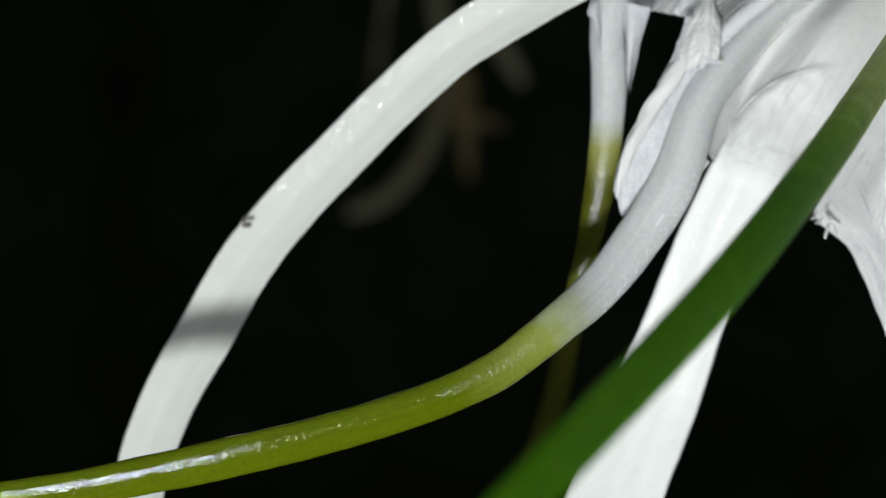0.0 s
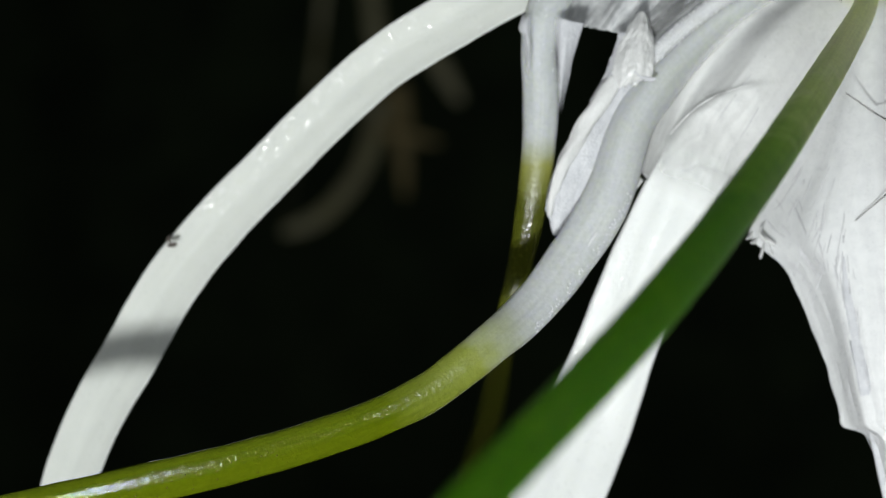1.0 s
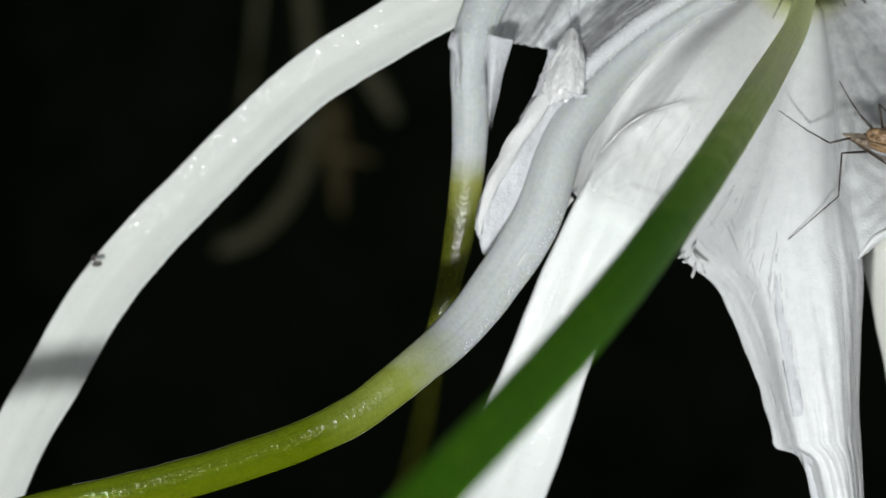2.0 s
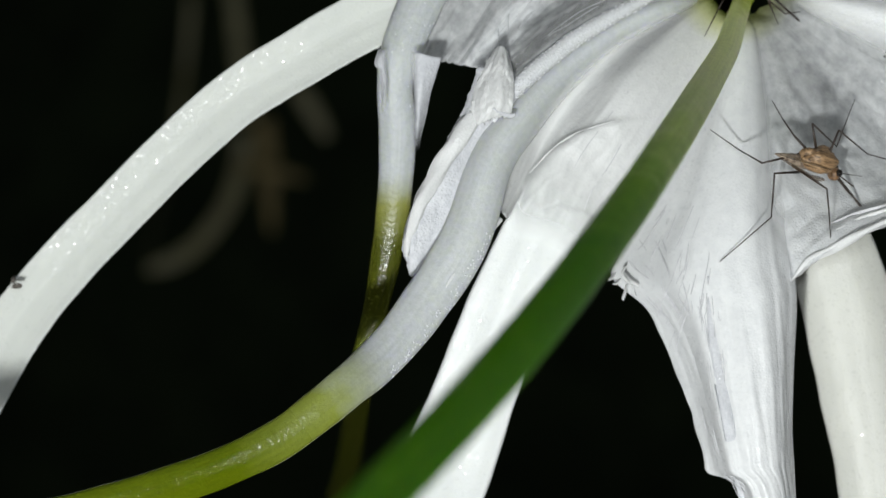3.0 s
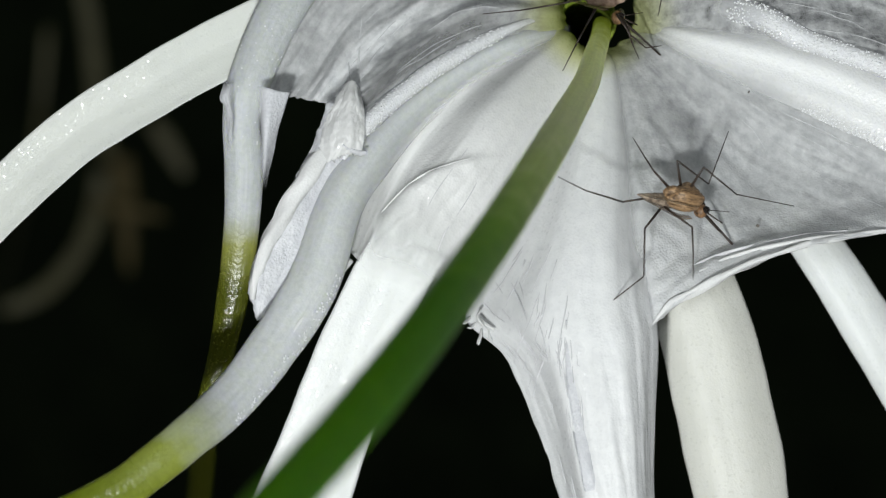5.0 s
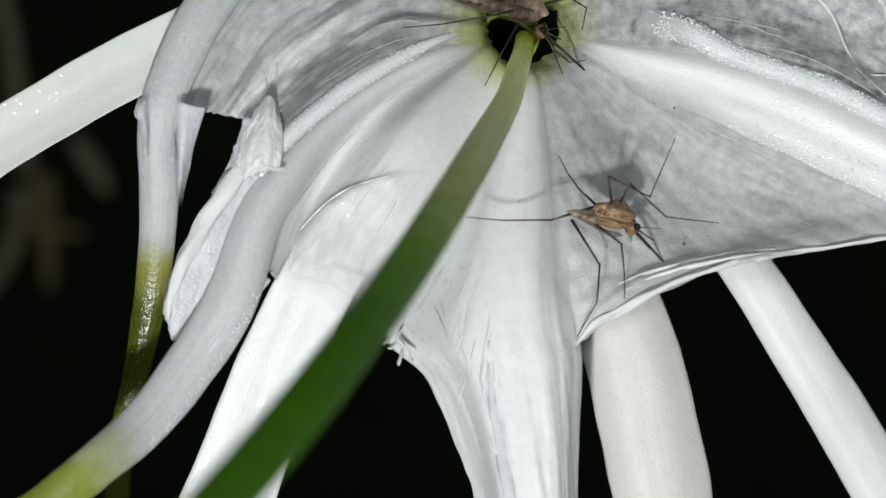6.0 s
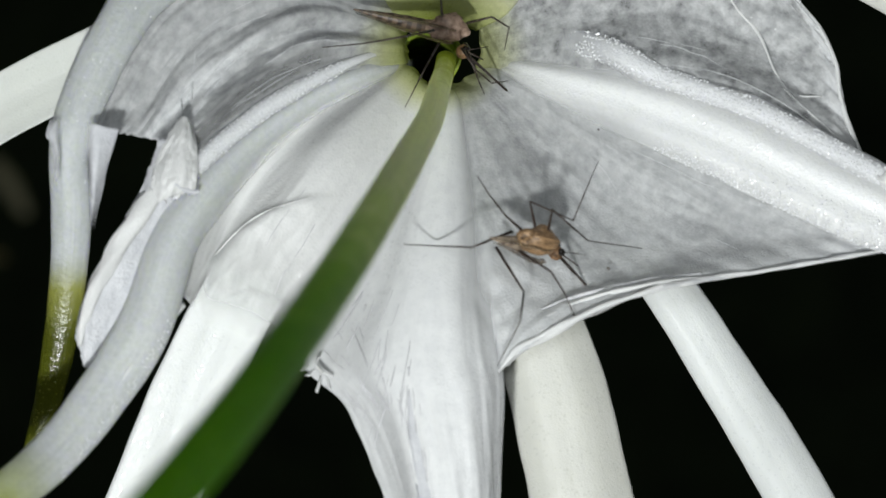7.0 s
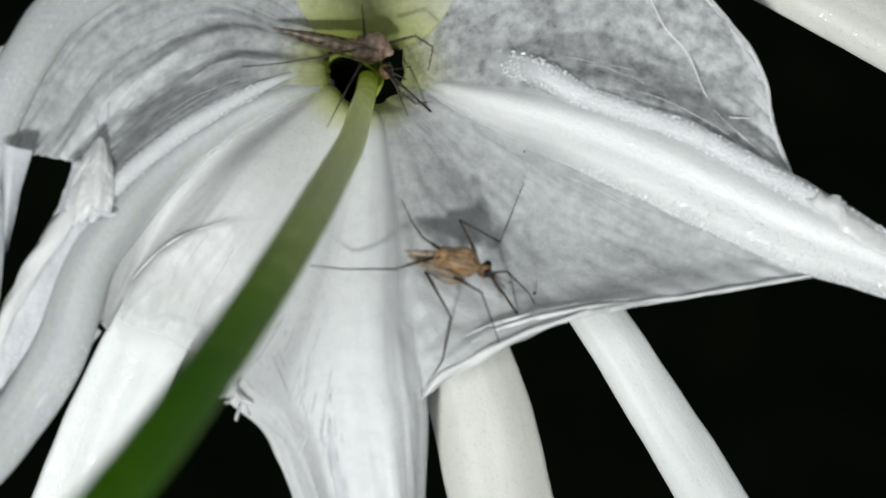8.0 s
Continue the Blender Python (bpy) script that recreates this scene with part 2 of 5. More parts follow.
def blade(points, n=90, sides=20, thick=0.35, channel=0.0, wander=0.04, ripe=None, ends=True, roll=0.0, ridge=0.0):
    """A tapering strap or rod through (x, y, z, width): oval section, hollowed by channel on the face towards the viewer.
    thick and channel are shares of the width. Gives vertices, faces, uvs, ripe values."""
    s = spline(points, n)
    c, w = s[:, :3], s[:, 3]
    tang = np.gradient(c, axis=0)
    tang /= np.linalg.norm(tang, axis=1)[:, None]
    verts, uvs, rp = [], [], []
    length = np.concatenate([[0], np.cumsum(np.linalg.norm(np.diff(c, axis=0), axis=1))])
    for i in range(n):
        side = np.cross(tang[i], (0, 1, 0))
        side /= np.linalg.norm(side) + 1e-9
        face = np.cross(side, tang[i])
        side, face = side * math.cos(roll) + face * math.sin(roll), face * math.cos(roll) - side * math.sin(roll)
        for j in range(sides):
            a = 2 * math.pi * j / sides
            x, y = math.cos(a), math.sin(a)
            bend = channel * (1 - x * x) + ridge * math.cos(7.5 * x + 0.6)
            k = 1 + wander * noise.noise(Vector((length[i] * 0.35, 3 * x, 2 * y + w[0])))
            verts.append(c[i] + w[i] * (side * 0.5 * x * k + face * (0.5 * thick * y * k + bend)))
            uvs.append((length[i] / 20, 0.5 + 0.5 * x * (1 if y > 0 else 0.9)))
            rp.append(ripe(length[i]) if ripe else 0.0)
    faces = grid_faces(n, sides, True)
    if ends:
        faces += [tuple(range(sides - 1, -1, -1)), tuple((n - 1) * sides + j for j in range(sides))]
    return verts, faces, uvs, rp


def sheet(columns, nu=44, nv=36, wrinkle=0.25, pleat=0.0, ragged=0.0, green=5.8, lip=0.0, seed=0.0, inner=False, edge=0.0, vf=1.0):
    """A membrane lofted over columns that run from the throat to the rim. wrinkle: fine creases; pleat: folds along it;
    ragged: an uneven rim; lip: a rim rolled towards the viewer; green: reach of the throat's green. All in millimetres."""
    if inner:    # turn down into the throat
        columns = [[(AXIS[0] + w * (c[0][0] - AXIS[0]), c[0][1] + 3.5, AXIS[1] + w * (c[0][2] - AXIS[1])), *c] for c, w in zip(columns, (0.56, 0.59, 0.55, 0.57, 0.60, 0.56, 0.58, 0.55))]
    cols = [spline(c, nu) for c in columns]
    verts, uvs, rp = [], [], []
    for i in range(nu):
        row = spline([c[i] for c in cols], nv)
        u = i / (nu - 1)
        for j in range(nv):
            v = j / (nv - 1)
            p = row[j].copy()
            soft = math.sin(math.pi * v) ** 0.5 if 0 < v < 1 else 0.0
            calm = min(1.0, u / 0.6) ** 1.8 if inner else 1.0
            q = Vector((u * 3.0 + seed, v * 9.0 * vf, seed))
            p[1] += calm * soft * (wrinkle * noise.noise(q * 1.2) + pleat * math.sin(v * 26 * vf + 3 * noise.noise(q * 0.5)) * u)
            p[1] += 0.35 * calm * wrinkle * noise.noise(Vector((u * 14, v * 30 * vf, seed + 4)))
            if lip and u > 0.86:
                k = (u - 0.86) / 0.14
                p[1] -= lip * (1 + 1.6 * noise.noise(Vector((v * 16, seed, 2)))) * soft * math.sin(k * math.pi * 0.9)
            if edge and j < 3:
                p[0] += edge * (1 - j / 3) * noise.noise(Vector((u * 34, seed, 3)))
                p[1] += edge * (1 - j / 3) * noise.noise(Vector((u * 22, seed, 7)))
            if ragged and i == nu - 1:
                p[0] += ragged * noise.noise(Vector((v * 40, seed, 1)))
                p[2] += ragged * noise.noise(Vector((v * 40, seed, 9)))
            verts.append(p)
            uvs.append((u, v))
            d = math.hypot(p[0] - AXIS[0], p[2] - AXIS[1])
            rp.append(max(0.0, min(1.0, 1.35 - d / green)) if green else 0.0)
    return verts, grid_faces(nu, nv), uvs, rp


def beads(v, sides, rows, lo, hi, count, small, large, parent, material, seed):
    """Swollen glistening cells, each a tiny dome, strewn over a strip of a blade's face."""
    rng = random.Random(seed)
    v = np.array(v)
    verts, faces = [], []
    for _ in range(count):
        i, j = rng.uniform(*rows), rng.uniform(lo, hi) * sides
        a, b, di, dj = int(i), int(j), i % 1, j % 1
        at = lambda m, k: v[m * sides + k % sides]
        p = (at(a, b) * (1 - dj) + at(a, b + 1) * dj) * (1 - di) + (at(a + 1, b) * (1 - dj) + at(a + 1, b + 1) * dj) * di
        r = rng.uniform(small, large)
        base = len(verts)
        for k in range(5):
            c, q = math.cos(math.pi * k / 4), math.sin(math.pi * k / 4)
            for m in range(7):
                g = 2 * math.pi * m / 7
                verts.append((p[0] + r * q * math.cos(g), p[1] - r * 0.32 * c, p[2] + r * q * math.sin(g)))
        faces += [tuple(base + x for x in f) for f in grid_faces(5, 7, True)]
    return tagged(part("cell_crust", verts, faces, material, parent), "", "", "", "stuff")


def sides_out(n, sides, upto, start=0.0, keep=0.0, rest=0.0):
    """How far a blade's skin thins out towards its sides, from its base to the share upto of its length; start: the share over
    which the base itself comes out; keep: half of the width that stays whole; rest: the thinning of the sides further on."""
    out = []
    for i in range(n):
        s = i / (n - 1)
        much = max(rest, min(1.0, 1.6 * (1 - s / upto))) if s < upto else rest
        for j in range(sides):
            x = abs(math.cos(2 * math.pi * j / sides))
            k = max(0.0, min(1.0, (x - keep) / (0.98 - keep)))
            out.append(max(much * k * k * (3 - 2 * k), max(0.0, 1 - s / start) if start else 0.0))
    return out


def fold(verts, line, height, near, reach):
    """Raises the sheet towards the viewer on the side of line (x, z pairs) that lies right of its way: a crease with a full lip."""
    line = np.array(line, float)
    long = np.concatenate([[0], np.cumsum(np.linalg.norm(np.diff(line, axis=0), axis=1))])
    for p in verts:
        best = None
        for k in range(len(line) - 1):
            a, d = line[k], line[k + 1] - line[k]
            size = np.linalg.norm(d)
            u = min(1.0, max(0.0, np.dot((p[0] - a[0], p[2] - a[1]), d) / size ** 2))
            gap = np.array((p[0], p[2])) - a - u * d
            far = np.linalg.norm(gap)
            if best is None or far < best[0]:
                side = gap[0] * d[1] - gap[1] * d[0]
                best = (far, far if side > 0 else -far, (long[k] + u * size) / long[-1])
        far, d, s = best
        if far > 4 * reach:
            continue
        ends = min(1.0, s / 0.15, (1 - s) / 0.5) if 0 < s < 1 else 0.0
        rise = 1 / (1 + math.exp(-max(-30.0, min(30.0, 5 * d / near))))
        wob = 1 + 0.5 * noise.noise(Vector((p[0] * 0.8, p[2] * 0.8, 3)))
        p[1] -= height * ends * wob * rise * math.exp(-max(0.0, d) / reach)


def skin(ob, mm):
    s = ob.modifiers.new("thickness", "SOLIDIFY")
    s.thickness, s.offset = mm / 1000, 0.0
    return ob


def egg(rx, ry, rz, at=(0, 0, 0), rings=14, sides=18, taper=0.0):
    """An oval body along x, narrower behind by taper."""
    verts, faces = [], []
    for i in range(rings + 1):
        a = math.pi * i / rings
        x, r = math.cos(a), math.sin(a)
        k = 1 - taper * (0.5 - 0.5 * x)
        for j in range(sides):
            b = 2 * math.pi * j / sides
            verts.append((at[0] + rx * x, at[1] + ry * r * k * math.cos(b), at[2] + rz * r * k * math.sin(b)))
    return verts, grid_faces(rings + 1, sides, True)


# ---- ground, far below the view ----
def ground():
    n = 30
    verts = []
    for i in range(n):
        for j in range(n):
            x, y = 120 * ((i / (n - 1)) * 2 - 1) ** 3, 120 * ((j / (n - 1)) * 2 - 1) ** 3
            verts.append((x * 1000, y * 1000, 25 * noise.noise(Vector((x, y, 0)) * 0.7)))
    ob = part("ground", verts, grid_faces(n, n), SOIL, None, "dark bare garden soil at night")
    tagged(ob, "", "ground", "", "structure")


ground()


def hedge():
    """An added dark sheet that closes the view, where nothing is seen."""
    n = 40
    verts = []
    for i in range(n):
        for j in range(n):
            x, z = -4500 + 9000 * i / (n - 1), -1000 * THROAT - 30 + 4200 * j / (n - 1)
            verts.append((x, 3000 + 160 * noise.noise(Vector((x, z, 0)) * 0.0021) + 60 * noise.noise(Vector((x, z, 5)) * 0.011), z + 1000 * THROAT))
    ob = part("backdrop", verts, grid_faces(n, n), BACKDROP_DARK, None, "added dark backdrop sheet far behind the flower")
    tagged(ob, "", "hedge", "", "structure")


hedge()

# ---- the flower ----
flower = thing("spider_lily", "white spider lily with thin cup and long strap petals", "flower")


def tepal(points, material=PETAL, thick=0.16, channel=0.16, label="", dew=None):
    v, f, u, r = blade(points, 110, 28, thick, channel, 0.022, None, True, 0.0, 0.010)
    ob = part("petal", v, f, material, flower, label, u, r)
    if dew:
        beads(v, 28, (5, 100), *dew, 90, 0.03, 0.075, ob, CELL, 11)
    return ob


def tepals():
    tepal([(-26.43, 6.0, 2.43, 4.82), (-32.4, 6.0, -0.53, 4.88), (-36.57, 6.2, -2.92, 4.84), (-42.43, 7.0, -6.49, 4.71), (-47.69, 8.0, -11.08, 4.63), (-52.65, 9.0, -15.95, 4.66), (-57.21, 9.5, -20.61, 4.77), (-61.12, 9.5, -25.59, 4.93), (-64.4, 9.5, -31.32, 4.98), (-67.32, 9.0, -36.53, 4.82), (-69.49, 8.5, -41.98, 4.62), (-70.46, 8.0, -46.87, 4.47), (-71.39, 8.5, -52.1, 4.33)], PETAL_SOFT, 0.16, 0.16, "", (0.9, 1.02))
    tepal([(-12.81, 4.7, -9.96, 5.27), (-16.85, 5.0, -16.18, 5.86), (-20.33, 5.9, -23.42, 6.2), (-22.64, 7.1, -29.8, 6.73), (-25.03, 8.1, -36.19, 7.43), (-27.89, 8.3, -43, 8.06), (-29.61, 8, -47.81, 8.04), (-31.04, 7, -53.08, 7.29)], PETAL, 0.2, 0.12)
    tepal([(3.59, 9, -11.77, 5.43), (5.86, 9, -17.66, 6.79), (7.58, 9, -23.09, 7.6), (8.71, 9, -28.07, 7.79), (9.66, 9, -32.59, 7.79), (10.25, 9, -36.3, 7.42), (10.74, 9, -41.19, 7.06)], CREAM, 0.18, -0.10)
    tepal([(11.1, 12, -9.83, 3.59), (14.65, 13, -12.8, 3.86), (17.71, 14, -16.66, 4.22), (21.4, 15, -22.28, 4.58), (23.9, 16, -25.99, 4.86), (26.07, 17, -29.38, 5.06), (28.87, 18, -34.16, 5.08)], PETAL, 0.3, -0.05)
    tepal([(20.88, 14, 17.04, 6.05), (25.67, 14, 14.26, 6.49), (30.3, 14, 11.83, 6.58), (35.29, 14, 9.18, 6.59), (40.56, 14, 6.26, 6.51), (46.72, 14, 2.69, 6.09)], CREAM, 0.18, -0.08)


tepals()


def filament(points, green_from, green_to, thick=0.62, name="filament", material=FILAMENT, n=150, strewn=()):
    v, f, u, r = blade(points, n, 22, thick, 0.0, 0.05, lambda s: max(0.0, min(1.0, (s - green_from) / (green_to - green_from))))
    if strewn:
        ob = part(name, v, f, material, flower, "", u, r, True, sides_out(n, 22, 0.34, 0.03, 0.1) if material == FILAMENT else None)
        for rows, lo, hi, count, small, large, cell, seed in strewn:
            beads(v, 22, rows, lo, hi, count, small, large, ob, cell, seed)
        return ob
    return part(name, v, f, material, flower, "", u, r)


def filaments():
    filament([(-3.26, 12, 2.19, 0.64), (-6.88, 7.5, 1.03, 2.25), (-11.44, 5.5, -1.2, 2.95), (-15.8, 3.5, -4.51, 3.37), (-19.22, 1.5, -8.39, 3.61), (-21.67, 0, -12.29, 3.68), (-23.62, -1.5, -18.09, 4.05), (-26.46, -3, -22.73, 3.94), (-29.6, -5.5, -26.8, 3.62), (-33.0, -9, -29.78, 3.36), (-37.7, -11, -33.38, 3.2), (-43.16, -12.6, -35.9, 3.12), (-50.32, -14.8, -38.12, 3.16), (-56.97, -16.7, -39.74, 3.29), (-63.54, -18.4, -41.13, 3.15), (-70.09, -19.9, -42.35, 2.96), (-76.61, -21.3, -43.25, 2.77), (-83.52, -22.8, -43.96, 2.58)], 44, 63, 0.46, "filament", FILAMENT, 150, [((46, 66), 0.84, 0.95, 110, 0.04, 0.12, CELL, 14), ((98, 146), 0.72, 0.90, 90, 0.04, 0.1, CELL_GREEN, 15)])
    filament([(-7.79, 9, 14.18, 1.74), (-14.79, 6, 11.65, 2.58), (-19.92, 4, 9.28, 3.41), (-23.94, 3, 6.41, 3.73), (-25.95, 2.5, 3.39, 3.64), (-27.59, 2.5, 0.21, 3.55), (-28.94, 2.5, -3.4, 3.21), (-29.33, 3, -5.91, 2.88), (-29.16, 3.8, -9.23, 3.07), (-29.43, 5.2, -14.25, 2.79), (-30.18, 6.6, -19.55, 2.52), (-31.09, 7.8, -23.93, 2.1), (-32.1, 9.5, -28.0, 2.1), (-32.95, 20, -31.25, 2.22), (-34.64, 50, -35.82, 2.43), (-36.69, 85, -41.25, 2.67), (-39.15, 120, -47.35, 2.91), (-42.0, 150, -55.14, 3.12), (-45.22, 180, -63.69, 3.33)], 38.5, 47, 0.5, "filament", FILAMENT_OLIVE_SHADED, 300, [((15, 45), 0.55, 0.95, 70, 0.03, 0.08, CELL, 7), ((63, 72), 0.62, 0.9, 90, 0.05, 0.13, CELL_GREEN, 9)])
    v, f, u, r = blade([(2.75, 12, 2.43, 0.6), (4.08, 8.8, 1.62, 1.69), (7.11, 5.9, 0.36, 3.5), (13.11, 3.3, -1.6, 5.05), (19.14, 1.7, -4.1, 5.77), (25.19, 0.6, -7.13, 5.67), (30.01, -0.3, -9.52, 5.41), (34.51, -0.6, -11.16, 4.76), (39.41, -1, -13.17, 3.94), (45.41, -2, -15.84, 3.11)], 150, 40, 0.13, 0.0, 0.05, None, True, 0.0, 0.018)
    rib = part("filament", v, f, RIB, flower, "broad white filament base with glistening cells", u, r, True, sides_out(150, 40, 0.5, 0.1, 0.25, 0.45))
    beads(v, 40, (50, 140), 0.52, 0.64, 900, 0.03, 0.08, rib, CELL, 4)
    beads(v, 40, (70, 140), 0.53, 0.72, 90, 0.07, 0.12, rib, CELL, 5)
    v, f, u, r = blade([(7.4, 6.6, 3.9, 1.5), (9.3, 5.3, 3.2, 2.2), (11.55, 3.9, 2.33, 2.3), (14.58, 3.1, 0.63, 1.99), (18.36, 2.1, -0.78, 1.9), (22.07, 1.3, -2.17, 1.89), (25.63, 0.7, -4.08, 1.89), (29.32, 0, -6.11, 1.89), (32.34, -0.3, -7.84, 1.81), (36.12, -0.5, -10.01, 1.64), (39.85, -0.9, -11.73, 1.39), (44.68, -1.6, -13.87, 0.82)], 160, 20, 0.36, 0.0, 0.22)
    part("edge_band", v, f, GLISTEN, rib, "sugar-grained white edge", u, r, True, sides_out(160, 20, 0.3, 0.14, 0.2, 0.6))
    beads(v, 20, (8, 150), 0.6, 0.92, 1600, 0.04, 0.09, rib, CELL, 3)
    beads(v, 20, (5, 150), 0.6, 0.92, 170, 0.09, 0.14, rib, CELL, 6)
    v, f, u, r = blade([(-0.81, 12.0, 2.49, 1.5), (-1.13, 9.0, 1.23, 1.6), (-1.85, 5.0, -0.55, 1.8), (-2.91, -3.0, -3.0, 2.05), (-4.52, -10.0, -5.62, 2.35), (-6.38, -20.0, -8.42, 2.6), (-9.58, -36.0, -13.02, 2.8), (-12.31, -48.0, -16.72, 2.95), (-14.96, -59.0, -20.05, 3.0), (-17.53, -69.0, -23.06, 3.05), (-20.04, -78.0, -25.8, 3.05), (-22.49, -87.0, -28.26, 3.05), (-25.8, -100.0, -31.45, 2.95), (-30.29, -119.0, -35.74, 2.8), (-34.36, -138.0, -39.56, 2.6)], 140, 24, 0.9, 0.0, 0.015, lambda s: min(1.0, 0.18 * min(1.0, s / 9) + 0.82 * max(0.0, (s - 11) / 64)))
    return part("style", v, f, STYLE, flower, "thick green style leaning out of the throat", u, r)


SWAYING = filaments()


SURFACES, LOBES = [], []


def step(a, b, x):
    k = max(0.0, min(1.0, (x - a) / (b - a)))
    return k * k * (3 - 2 * k)


def lobe(name, columns, material, label="", mm=0.12, thins=0.0, folds=(), dense=None, **shape):
    """thins: the share of its length over which the lobe thins out to nothing at the rim; folds: rows for fold();
    dense: how much thicker (below 0) or thinner (above 0) the tissue is at (u, v), from the throat to the rim and across."""
    v, f, u, r = sheet(columns, **shape)
    for row in folds:
        fold(v, *row)
    SURFACES.append(np.array(v))
    worn = [max(0.0, min(1.0, (x[0] - 1 + thins) / thins)) * min(1.0, max(0.0, (x[1] - 0.05) / 0.15)) for x in u] if thins else None
    if dense:
        worn = [max(a, dense(*x)) if a > 0 else dense(*x) for a, x in zip(worn or [0.0] * len(u), u)]
    LOBES.append(skin(part(name, v, f, material, flower, label, u, r, True, worn), mm))
    return LOBES[-1]


def vein(points, material, thick=0.6, wander=0.15, n=50, name="cup_vein", on=None, under=None, dew=0, comes=0.0):
    """A raised vein or rim; on: the lobe (by its order) on whose face it lies."""
    if on is not None:
        near = [SURFACES[on][((SURFACES[on][:, [0, 2]] - (x, z)) ** 2).sum(1).argmin()] for x, y, z, w in points]
        points = [(x, q[1] - 0.07 - 0.22 * thick * w, z, w) for (x, y, z, w), q in zip(points, near)]
    v, f, u, r = blade(points, n, 12, thick, 0.0, wander)
    holder = LOBES[on if on is not None else under] if on is not None or under is not None else flower
    ob = part(name, v, f, material, holder, "", u, r, True, sides_out(n, 12, 0.6, comes, 0.2, 0.4) if comes else None)
    if dew:
        beads(v, 12, (n // 3, n - 3), 0.52, 0.98, dew, 0.03, 0.09, ob, CELL, 12)
    return ob


